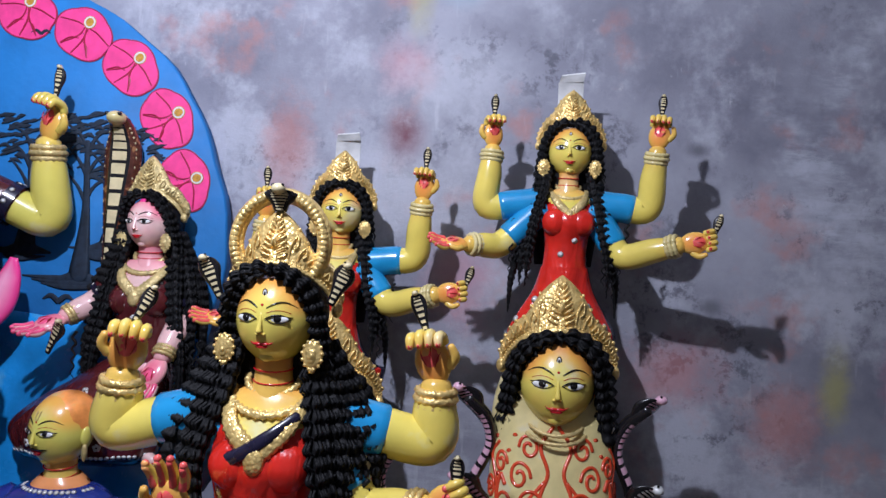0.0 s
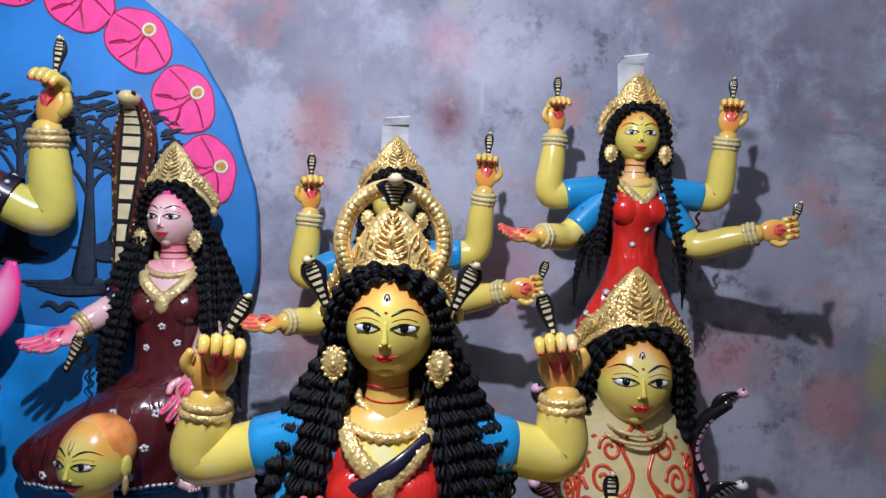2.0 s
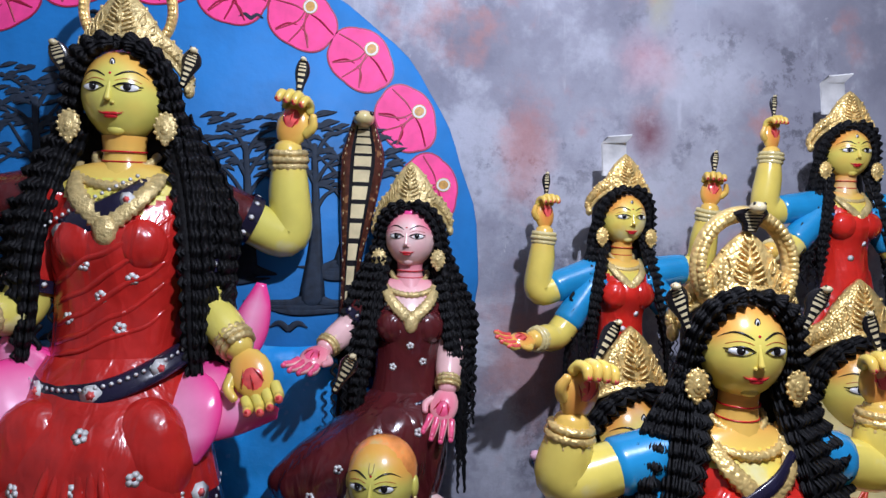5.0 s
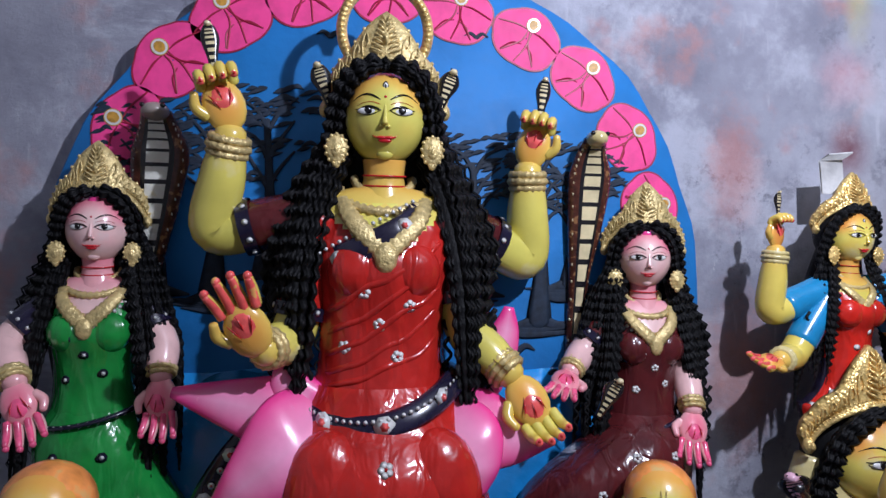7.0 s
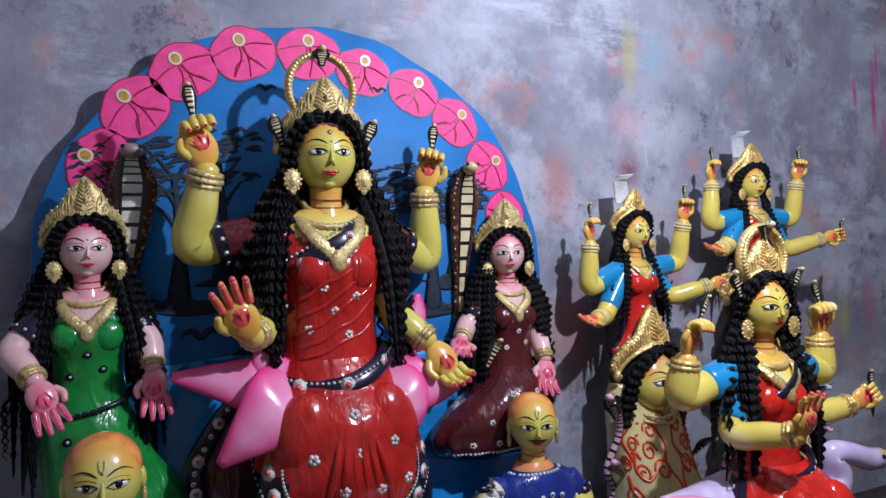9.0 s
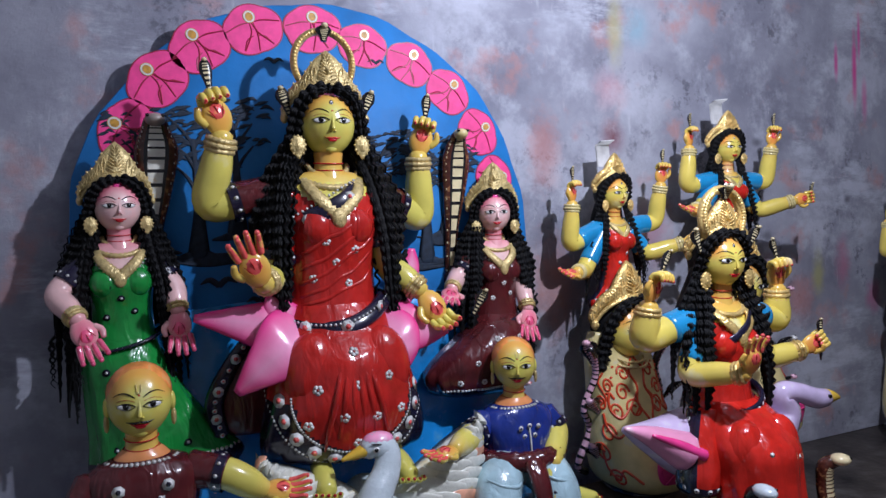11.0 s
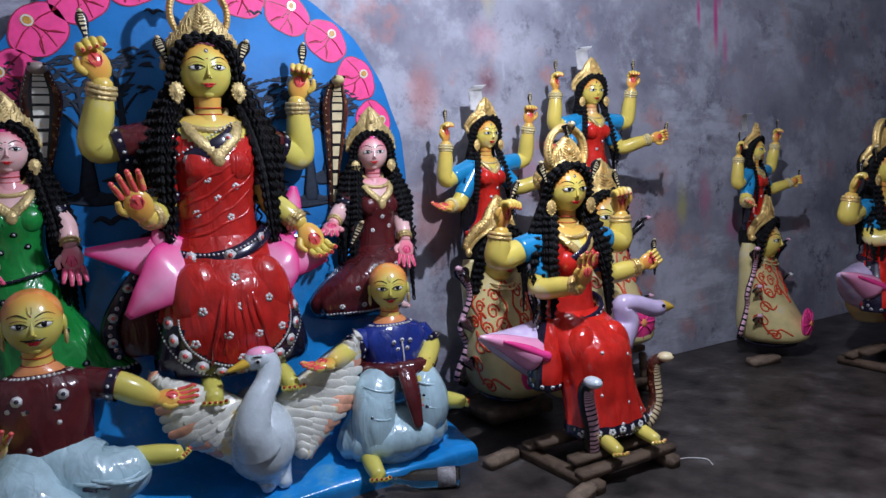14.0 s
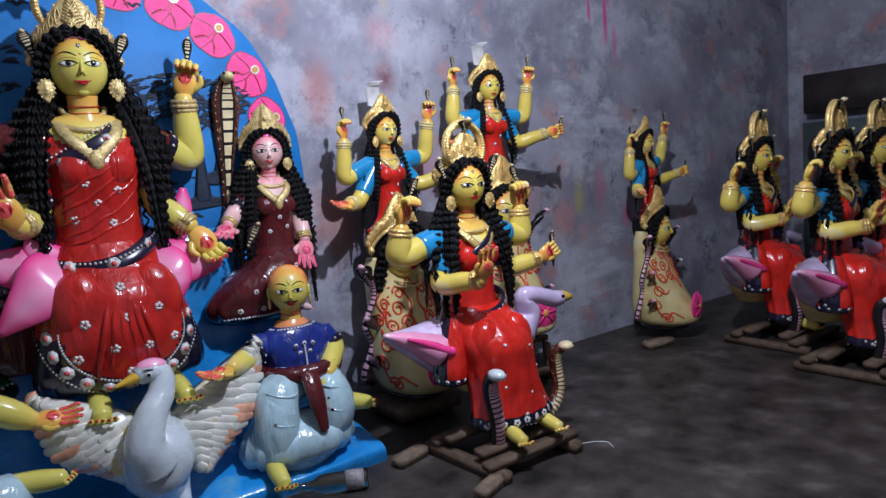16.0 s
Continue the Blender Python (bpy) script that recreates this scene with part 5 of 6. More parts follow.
def cobra(x, y, z0, z1, w, cream):
    c = Clay()
    n, rows = 32, 60
    q = glide([(x - 0.035, y + 0.02, z0, 0.20 * w, 0.020), (x - 0.025, y + 0.01, z0 + 0.35 * (z1 - z0), 0.24 * w, 0.024), (x - 0.010, y, z0 + 0.62 * (z1 - z0), 0.42 * w, 0.024), (x, y - 0.005, z0 + 0.83 * (z1 - z0), 0.52 * w, 0.026), (x, y - 0.015, z0 + 0.94 * (z1 - z0), 0.36 * w, 0.032), (x, y - 0.045, z1, 0.26 * w, 0.034)], rows)
    a = np.linspace(0, 2 * np.pi, n, endpoint=False)
    P = np.array([np.column_stack([px + rx * np.cos(a), py - ry * np.sin(a), np.full(n, pz)]) for px, py, pz, rx, ry in q])
    c.grid(P, SNAKE_BROWN, cap=True, paint=lambda i, j: (cream if i % 4 else SNAKE_BLACK) if 6 <= j <= 9 and i < 54 else (SNAKE_BLACK if j in (5, 10) and i < 54 else None))
    c.ell((x, y - 0.055, z1 - 0.004), (0.25 * w, 0.040, 0.022), POT if cream is SNAKE_CREAM else SNAKE_PALE, n=(16, 9))
    for n in range(5):
        c.tube([(x, y - 0.055, z1 + 0.018), (x + 0.016 * math.sin(n * 1.26), y - 0.055 - 0.016 * math.cos(n * 1.26), z1 + 0.015)], 0.0015, SNAKE_BROWN, n=5)
    for s in (-1, 1):
        c.ell((x + s * 0.17 * w, y - 0.080, z1 + 0.006), (0.007, 0.007, 0.006), EYE_BLACK, n=(8, 6))
        for k in range(16):
            i = int(4 + k * 3)
            c.dot(P[i, 8 + s * 5], P[i, 8 + s * 5] - V(*q[i][:3]), 0.0045, cream)
    c.make("cobra_statue", (x, y, z0), "painted brown cobra with cream ladder belly, hood raised", group="rearing cobras")


def lotus_petal(pts, w, th=0.024):
    """A curled fleshy petal: pale inside, hot pink along the rim and tip."""
    c = Clay()
    q = glide(np.column_stack([pts, w]), 22)
    T = np.gradient(q[:, :3], axis=0)
    n = 20
    a = np.linspace(0, 2 * np.pi, n, endpoint=False)
    P = []
    for k in range(22):
        t = unit(T[k])
        side = unit(np.cross(t, (0.0, -1, 0.25)))
        nor = np.cross(side, t)
        P.append(q[k, :3] + q[k, 3] * np.cos(a)[:, None] * side + th * np.sin(a)[:, None] * nor * min(1, q[k, 3] / 0.05))
    rim = 1.1 * np.abs(np.cos(a))[None, :] ** 1.3
    end = np.clip((np.arange(22) - 15) / 6.0, 0, 1)[:, None] * 0.8 + np.clip((3 - np.arange(22)) / 3.0, 0, 1)[:, None]
    c.grid(np.array(P), LOTUS, cap=True, blush=np.clip(rim + end, 0, 1))
    return c


def lotus():
    x, y = -1.648, 1.80
    seat = new("lotus_seat")
    seat.location = (x, y, 0.72)
    tagged(seat, "pink lotus seat with curled glossy petals under the goddess", "lotus seat")
    for pts, w in (
            ([(-1.72, 1.86, 0.87), (-1.84, 1.80, 0.915), (-1.97, 1.80, 0.945), (-2.10, 1.82, 0.968)], (0.09, 0.092, 0.055, 0.012)),
            ([(-1.74, 1.84, 0.90), (-1.825, 1.72, 0.875), (-1.91, 1.70, 0.815), (-1.995, 1.71, 0.742)], (0.10, 0.115, 0.068, 0.014)),
            ([(-1.80, 1.80, 0.93), (-1.85, 1.80, 0.98), (-1.865, 1.80, 1.01), (-1.87, 1.80, 1.03)], (0.06, 0.045, 0.025, 0.010)),
            ([(-1.56, 1.86, 0.88), (-1.45, 1.78, 0.885), (-1.36, 1.75, 0.875), (-1.27, 1.75, 0.862)], (0.07, 0.095, 0.065, 0.012)),
            ([(-1.54, 1.84, 0.92), (-1.475, 1.74, 0.88), (-1.45, 1.71, 0.83), (-1.445, 1.70, 0.765)], (0.06, 0.085, 0.06, 0.014)),
            ([(-1.42, 1.88, 0.95), (-1.37, 1.90, 1.02), (-1.345, 1.90, 1.09), (-1.335, 1.90, 1.15)], (0.05, 0.05, 0.036, 0.012))):
        lotus_petal(pts, w).make("petal", pts[0], parent=seat)


def swan():
    c = Clay()
    # full breast, S-shaped neck and head with a pink cap
    c.tube([(-1.60, 1.76, 0.37), (-1.605, 1.68, 0.32), (-1.612, 1.61, 0.275), (-1.612, 1.585, 0.22), (-1.595, 1.60, 0.15), (-1.585, 1.61, 0.10)], [0.06, 0.105, 0.122, 0.118, 0.075, 0.05], SWAN, n=26, steps=34)
    c.tube([(-1.640, 1.53, 0.26), (-1.660, 1.505, 0.335), (-1.635, 1.515, 0.415), (-1.585, 1.545, 0.482), (-1.572, 1.568, 0.535), (-1.605, 1.575, 0.558), (-1.64, 1.575, 0.548)], [0.085, 0.066, 0.052, 0.043, 0.040, 0.042, 0.030], SWAN, n=18, steps=48)
    c.ell((-1.598, 1.575, 0.574), (0.050, 0.038, 0.026), LOTUS, n=(16, 9))
    c.tube([(-1.64, 1.575, 0.550), (-1.675, 1.575, 0.540), (-1.712, 1.575, 0.530)], [0.029, 0.020, 0.008], BEAK, n=12, steps=10, flat=0.7)
    c.ell((-1.615, 1.537, 0.556), (0.013, 0.006, 0.009), WHITE, n=(8, 6))
    c.ell((-1.617, 1.532, 0.556), (0.007, 0.004, 0.007), EYE_BLACK, n=(8, 6))
    c.tube([(-1.632, 1.541, 0.573), (-1.612, 1.535, 0.572), (-1.590, 1.538, 0.566)], [0.001, 0.003, 0.001], EYE_BLACK, n=5)
    # spread wings: a swelling shell with three overlapping rows of feathers and a scalloped rim
    rnd = random.Random(4)
    for s, tip, low in ((-1, V(-1.945, 1.69, 0.53), V(-1.73, 1.60, 0.215)), (1, V(-1.20, 1.68, 0.56), V(-1.45, 1.575, 0.175))):
        root = V(-1.60 + s * 0.05, 1.62, 0.40 if s < 0 else 0.37)
        mid = (tip + low) / 2 + V(s * 0.055, -0.02, -0.04)
        rim = glide([tip + V(0, 0, 0.02), tip * 0.7 + mid * 0.3 + V(s * 0.02, 0, -0.01), mid, mid * 0.4 + low * 0.6, low], 40)
        lead = glide([tip, tip * 0.5 + root * 0.5 + V(0, 0, 0.015), root, root * 0.5 + low * 0.5 + V(-s * 0.03, 0, 0), low + V(-s * 0.06, 0, 0.01)], 40)
        P = np.array([[lead[i] * (1 - t) + rim[i] * t + V(0, -0.040 * math.sin(t * math.pi) - 0.008, 0) for t in np.linspace(0, 1, 16)] for i in range(40)])
        back = P[:, ::-1].copy()
        back[:, :, 1] += 0.04
        c.grid(np.concatenate([P, back], axis=1), WING)
        for a, b, wide, every in ((9, 15, 0.026, 2), (5, 11, 0.023, 2), (1, 7, 0.022, 3)):
            for i in range(1, 39, every):
                e = P[i, b] + (P[i, b] - P[i, a]) * rnd.uniform(0.04, 0.16)
                m = (P[i, a] + P[i, b]) / 2 + V(0, -0.010, 0)
                paint = SWAN_TIP if b == 15 and rnd.random() < 0.30 else WING
                c.tube([P[i, a] + V(0, 0.002, 0), m, e + V(0, -0.006, 0)], [wide * 0.5, wide, wide * 0.55], paint, n=10, steps=12, flat=0.24, up=(0, 1, 0))
    for s in (-0.03, 0.03):
        c.tube([(-1.585 + s, 1.60, 0.17), (-1.58 + s, 1.59, 0.12), (-1.58 + s, 1.56, 0.088)], [0.045, 0.034, 0.024], SWAN, n=10)
    c.make("swan_statue", (-1.6, 1.6, 0.08), "painted white clay swan with spread wings at the goddess's feet", group="central figures")


def man(x, y, zf, k, shirt, label, hands, legs, yaw=0.0, navy=False):
    c = Clay()
    zc = zf - 0.05 * k
    head(c, (x, y, zc), k, SKIN_LIME, yaw, crown=0, hair=False, male=True)
    zs = zc - 0.19 * k
    zw = zs - (0.165 if navy else 0.25)
    neck(c, (x, y + 0.01, zs), (x, y + 0.005, zc - 0.07 * k), k, SKIN_LIME)
    c.loft([(x, y + 0.01, zs + 0.035, 0.048, 0.045), (x, y + 0.01, zs + 0.016, 0.068, 0.056), (x, y + 0.01, zs - 0.01, 0.085, 0.064)], BLUSH, 24, 10)
    P = c.loft([(x, y + 0.01, zs + 0.012, 0.072, 0.060), (x, y + 0.008, zs - 0.008, 0.122, 0.074), (x, y + 0.005, zs - 0.045, 0.150, 0.09), (x, y, zs * 0.45 + zw * 0.55, 0.138, 0.10), (x, y, zw + 0.02, 0.130, 0.105), (x, y - 0.005, zw - 0.03, 0.145, 0.12)], shirt, 40, 30, 0.015, 8)
    for t in np.linspace(0.52, 0.98, 18):
        c.dabs(P, [(0.08, t)], 0.007, WHITE)
        c.dabs(P, [(0.93, t)], 0.007, WHITE)
    if navy:
        for u, w, r in ((0, 0.05, 0.010), (0, 0.07, 0.006), (-0.02, 0.085, 0.010), (0.02, 0.085, 0.010), (0, 0.095, 0.010), (-0.014, 0.11, 0.009), (0.014, 0.11, 0.009), (0, 0.13, 0.008), (-0.035, 0.055, 0.010), (0.035, 0.055, 0.010)):
            c.dot((x + u, y - 0.098, zs - w), (0, -1, 0.1), r, WHITE, shirt)
        c.tube([(x, y - 0.096, zs - 0.05), (x, y - 0.104, zs - 0.10), (x, y - 0.108, zs - 0.15)], 0.0035, WHITE, n=5)
        c.tube([(x + 0.148 * math.sin(a), y - 0.135 * math.cos(a), zw + 0.005) for a in np.linspace(-2, 2, 11)], 0.036, MAROON, n=8, steps=36, crimp=14, depth=0.2)
        c.tube([(x - 0.02, y - 0.16, zw + 0.01), (x - 0.025, y - 0.215, zw - 0.07), (x - 0.015, y - 0.235, zw - 0.19)], [0.04, 0.036, 0.02], MAROON, n=8, steps=16, flat=0.5, up=(0, 1, 0))
    else:
        for u, w in ((-0.06, 0.05), (0.06, 0.05), (-0.035, 0.085), (0.035, 0.085), (0, 0.115), (0, 0.15), (-0.02, 0.13), (0.02, 0.13)):
            c.dot((x + u, y - 0.088 + 0.35 * u * u, zs - w), (u, -1, 0.2), 0.017, WHITE, INK)
        c.dabs(P, [(0.5, 0.65), (0.6, 0.82), (0.75, 0.7), (0.8, 0.88), (0.7, 0.56)], 0.008, WHITE)
    for s, el, wr, d, pn, mode, up in hands:
        arm(c, (x + s * 0.12, y + 0.015, zs - 0.05), el, wr, 0.041, SKIN_LIME, shirt, up, INK, SKIN_LIME)
        hand(c, wr, d, pn, 0.088, SKIN_LIME, PALM, mode, s)
    for pts, rad in legs[0]:
        c.tube(pts, rad, PALE_BLUE, n=22, steps=40)
        a, b = V(*pts[1]), V(*pts[2])
        for n in range(4):
            p = a + (b - a) * (n / 3.2) + V(0, 0, 0.03 - 0.008 * (n % 2))
            r = rad[1] * 1.0
            c.tube([p + V(-r * 0.85, -r * 0.50, 0.015), p + V(-r * 0.3, -r * 0.96, -0.005), p + V(r * 0.4, -r * 0.92, -0.018), p + V(r * 0.85, -r * 0.50, -0.012)], [0.001, 0.006, 0.007, 0.001], PALE_BLUE, n=6, steps=16)
        for n in range(2):
            p = a + (b - a) * (0.3 + 0.5 * n)
            c.tube([p + V(-rad[1] * 0.5, -rad[1] * 0.93, 0.012), p + V(-rad[1] * 0.2, -rad[1] * 1.02, 0.0)], [0.007, 0.003], INK, n=6, steps=6)
    for p, d in legs[1]:
        foot(c, p, d, 0.115, SKIN_LIME, NAIL)
    return c


def men():
    x, y = -1.035, 1.705
    c = man(x, y, 0.765, 0.80, NAVY, "", [
        (-1, (x - 0.19, y - 0.03, 0.50), (x - 0.30, y - 0.12, 0.495), (-0.8, -0.35, 0.0), (0, -0.25, 1), "open", 1.0),
        (1, (x + 0.165, y - 0.01, 0.46), (x + 0.055, y - 0.15, 0.395), (-0.15, -0.5, -0.8), (0, 0.6, -0.6), "open", 0.95)],
        ([([(x - 0.05, y - 0.02, 0.37), (x - 0.135, y - 0.11, 0.345), (x - 0.16, y - 0.14, 0.25), (x - 0.165, y - 0.13, 0.15)], [0.085, 0.080, 0.085, 0.085]),
          ([(x + 0.05, y - 0.02, 0.37), (x + 0.065, y - 0.12, 0.335), (x + 0.07, y - 0.145, 0.25), (x + 0.03, y - 0.12, 0.15)], [0.085, 0.080, 0.085, 0.075]),
          ([(x - 0.20, y - 0.08, 0.16), (x - 0.06, y - 0.12, 0.145), (x + 0.08, y - 0.07, 0.15)], [0.085, 0.10, 0.085])],
         [((x - 0.205, y - 0.215, 0.080), (-0.05, -1, -0.12)), ((x + 0.175, y - 0.12, 0.225), (1, -0.25, -0.1))]), yaw=-20, navy=True)
    c.loft([(x - 0.05, y - 0.06, 0.27, 0.17, 0.10), (x - 0.055, y - 0.085, 0.20, 0.215, 0.150), (x - 0.06, y - 0.085, 0.14, 0.225, 0.155), (x - 0.06, y - 0.075, 0.10, 0.20, 0.13)], PALE_BLUE, 60, 26, 0.06, 17, cap=True)
    c.make("attendant_figure", (x, y, 0.1), "painted clay man in navy shirt and pale blue wrap, seated", group="kneeling men")
    x, y = -2.262, 1.60
    c = man(x, y, 0.825, 0.86, MAROON, "", [
        (1, (x + 0.22, y - 0.03, 0.55), (x + 0.315, y - 0.045, 0.49), (1, -0.15, -0.08), (0.1, -0.6, 0.8), "open", 0.98),
        (-1, (x - 0.19, y - 0.04, 0.46), (x - 0.13, y - 0.14, 0.43), (0.15, -0.35, 0.55), (0.1, -1, 0.15), "open", 0.98)],
        ([([(x + 0.0, y, 0.34), (x + 0.12, y - 0.06, 0.28), (x + 0.19, y - 0.07, 0.28), (x + 0.25, y - 0.07, 0.295)], [0.12, 0.11, 0.09, 0.065]),
          ([(x - 0.05, y, 0.34), (x - 0.06, y - 0.12, 0.26), (x + 0.02, y - 0.16, 0.17), (x + 0.06, y - 0.10, 0.10)], [0.11, 0.11, 0.11, 0.09])],
         [((x + 0.305, y - 0.08, 0.29), (1, -0.25, 0.1)), ((x + 0.06, y - 0.22, 0.06), (0.3, -1, 0))]))
    c.make("attendant_figure", (x, y, 0.1), "painted clay man with moustache in maroon shirt, arm stretched out", group="kneeling men")


main_statue()
green_statue()
maroon_statue()
cobra(-1.093, 2.015, 0.98, 1.585, 0.112, SNAKE_CREAM)
cobra(-2.18, 2.005, 1.02, 1.605, 0.132, WING)
lotus()
swan()
men()


# ---- goddess on a face pot ----
def pot_idol(drop=0.0, face=-5.0, gaze=-8.0, sway=0.0):
    """A face pot with a small goddess rising from it; drop lowers the goddess, face and gaze turn the two heads, sway lifts one pair of arms and lowers the other."""
    c = Clay()
    x, y, k = 0.245, 1.915, 0.58
    zc = 1.54 - drop
    head(c, (x, y, zc), k * 1.10, SKIN, yaw=gaze, crown=0.92)
    zs = zc - 0.125
    neck(c, (x, y + 0.005, zs), (x, y, zc - 0.045), k, SKIN)
    P = torso(c, x, y + 0.005, zs, 1.20 - drop, k, BRIGHT_RED, SKIN, wide=0.86)
    c.dabs(P, [(0.4, 0.68), (0.6, 0.8), (0.75, 0.7)], 0.009, WHITE)
    necklace(c, (x, y, zs + 0.02), k * 0.85)
    S = c.loft([(x, y, 1.215 - drop, 0.066, 0.058), (x, y, 1.15 - drop, 0.085, 0.06), (x, y, 1.08 - drop * 0.6, 0.125, 0.06), (x, y, 1.03, 0.15, 0.06), (x, y, 0.98, 0.14, 0.05)], BRIGHT_RED, 40, 24, 0.03, 9, paint=lambda i, j: INK if not 21 <= j <= 37 else None)
    c.dabs(S, [(0.35, 0.6), (0.4, 0.85), (0.6, 0.57), (0.65, 0.9), (0.55, 0.72), (0.3, 0.76)], 0.011, WHITE)
    bl = dict(sleeve=SLEEVE_BLUE)
    arm(c, (x - 0.07, y + 0.01, zs - 0.02), (0.015, 1.93, 1.375 - drop - sway), (0.028, 1.925, 1.545 - drop - sway), 0.034, SKIN, upto=0.75, gold=POT, **bl)
    hand(c, (0.028, 1.925, 1.55 - drop - sway), (-0.05, 0, 1), (0.3, -1, 0), 0.073, SKIN, PALM, "grip", -1, hold=(0, 0, 1))
    arm(c, (x + 0.07, y + 0.01, zs - 0.02), (0.465, 1.90, 1.385 - drop + sway * 0.8), (0.475, 1.865, 1.55 - drop + sway * 0.8), 0.034, SKIN, upto=0.75, gold=POT, **bl)
    hand(c, (0.475, 1.865, 1.555 - drop + sway * 0.8), (0.08, 0, 1), (-0.3, -1, 0), 0.073, SKIN, PALM, "grip", 1, hold=(0.05, 0, 1))
    arm(c, (x - 0.07, y, zs - 0.04), (0.06, 1.90, 1.265 - drop - sway), (-0.03, 1.84, 1.262 - drop - sway), 0.033, SKIN, upto=0.8, gold=POT, **bl)
    hand(c, (-0.03, 1.84, 1.262 - drop - sway), (-1, -0.35, -0.02), (0, -0.5, 0.8), 0.073, SKIN, PALM, "open", -1)
    arm(c, (x + 0.07, y, zs - 0.04), (0.395, 1.88, 1.25 - drop + sway * 0.8), (0.53, 1.79, 1.29 - drop + sway * 0.8), 0.033, SKIN, upto=0.75, gold=POT, **bl)
    hand(c, (0.53, 1.79, 1.29 - drop + sway * 0.8), (1, -0.2, 0.2), (-0.3, -1, 0), 0.073, SKIN, PALM, "grip", 1, hold=(0.3, 0, 1))
    back_hair(c, (x, y, zc), k, 1.22 - drop, 0.17)
    locks(c, (x, y, zs - 0.01), k, 1.25 - drop, (-1, 1), 0.03, 0.05, 2, 1.2, 0.035, 0.0, 0.8)
    for s in (-1, 1):
        c.tube([(x + s * 0.12, y, 1.28 - drop), (x + s * 0.145, y + 0.01, 1.18 - drop), (x + s * 0.15, y + 0.02, 1.08 - drop)], [0.014, 0.010, 0.002], HAIR, n=6, steps=40, crimp=12, depth=0.4)
    # torn tab above the crown
    c.grid(np.array([[(x - 0.036, y + 0.05, 1.66 - drop), (x + 0.036, y + 0.05, 1.66 - drop)], [(x - 0.036, y + 0.06, 1.752 - drop), (x + 0.036, y + 0.058, 1.757 - drop)], [(x - 0.03, y + 0.035, 1.764 - drop), (x + 0.034, y + 0.02, 1.770 - drop)], [(x - 0.03, y + 0.035, 1.768 - drop), (x + 0.034, y + 0.02, 1.774 - drop)], [(x - 0.036, y + 0.066, 1.752 - drop), (x + 0.036, y + 0.064, 1.757 - drop)], [(x - 0.036, y + 0.056, 1.66 - drop), (x + 0.036, y + 0.056, 1.66 - drop)]]), PAPER, closed=False)
    # the pot with its own face
    px, py = 0.235, 1.86
    head(c, (px, py, 0.906), 1.06, SKIN, yaw=face, crown=0.92, drops=False)
    neck(c, (px, py + 0.02, 0.76), (px, py + 0.01, 0.85), 1.0, POT, GOLD)
    for dz, r in ((0.0, 0.075), (-0.02, 0.085)):
        c.tube([(px + math.sin(a) * r, py - math.cos(a) * r, 0.80 + dz - 0.025 * math.cos(a)) for a in np.linspace(-1.8, 1.8, 11)], 0.0055, PALE_GOLD, n=7, steps=40, crimp=20, depth=0.4)
    B = c.loft([(px, py + 0.05, 0.90, 0.15, 0.055), (px, py + 0.05, 0.82, 0.168, 0.075), (px, py + 0.03, 0.70, 0.168, 0.105), (px, py + 0.01, 0.58, 0.172, 0.135), (px, py - 0.02, 0.45, 0.185, 0.18), (px, py - 0.05, 0.36, 0.182, 0.21), (px, py - 0.06, 0.30, 0.16, 0.20), (px, py - 0.04, 0.265, 0.10, 0.13)], POT, 44, 44, cap=True, power=2.3)

    def on(u, z):
        zz = B[:, 0, 2]
        i = int(np.clip(np.searchsorted(-zz, -z) - 1, 0, len(zz) - 2))
        f = (zz[i] - z) / (zz[i] - zz[i + 1] + 1e-9)
        g = (0.75 + u) * 44
        j, w = int(g) % 44, g - int(g)
        a = B[i, j] * (1 - w) + B[i, (j + 1) % 44] * w
        b = B[i + 1, j] * (1 - w) + B[i + 1, (j + 1) % 44] * w
        return a * (1 - f) + b * f

    def curl(u, z, r, s, turns=1.4):
        """A spiral tendril on the pot."""
        c.tube([on(u + s * r * (1 - t * 0.75) * math.cos(t * turns * 6.28) * 1.0, z + r * 1.15 * (1 - t * 0.75) * math.sin(t * turns * 6.28)) for t in np.linspace(0, 1, 18)], 0.005, SCROLL, n=6, steps=50)

    for s in (-1, 1):
        curl(s * 0.06, 0.735, 0.028, s)
        curl(s * 0.085, 0.665, 0.032, -s)
        curl(s * 0.05, 0.600, 0.034, s)
        curl(s * 0.13, 0.590, 0.030, s)
        curl(s * 0.15, 0.690, 0.026, -s)
        curl(s * 0.20, 0.620, 0.028, s)
        curl(s * 0.19, 0.510, 0.034, -s)
        curl(s * 0.23, 0.43, 0.034, s)
        curl(s * 0.20, 0.345, 0.030, s)
    for s in (-1, 1):
        c.tube([on(s * 0.005, 0.79), on(s * 0.03, 0.74), on(s * 0.015, 0.68), on(s * 0.03, 0.62), on(s * 0.008, 0.56), on(s * 0.004, 0.52)], 0.0055, SCROLL, n=6, steps=40)
        c.tube([on(s * 0.02, 0.66), on(s * 0.11, 0.57), on(s * 0.16, 0.60), on(s * 0.15, 0.66), on(s * 0.13, 0.64)], 0.006, SCROLL, n=6, steps=40)
        c.tube([on(s * 0.03, 0.60), on(s * 0.14, 0.50), on(s * 0.19, 0.53), on(s * 0.20, 0.58)], 0.006, SCROLL, n=6, steps=40)
        c.tube([on(s * 0.16, 0.74), on(s * 0.20, 0.70), on(s * 0.17, 0.64), on(s * 0.21, 0.61)], 0.005, SCROLL, n=6, steps=30)
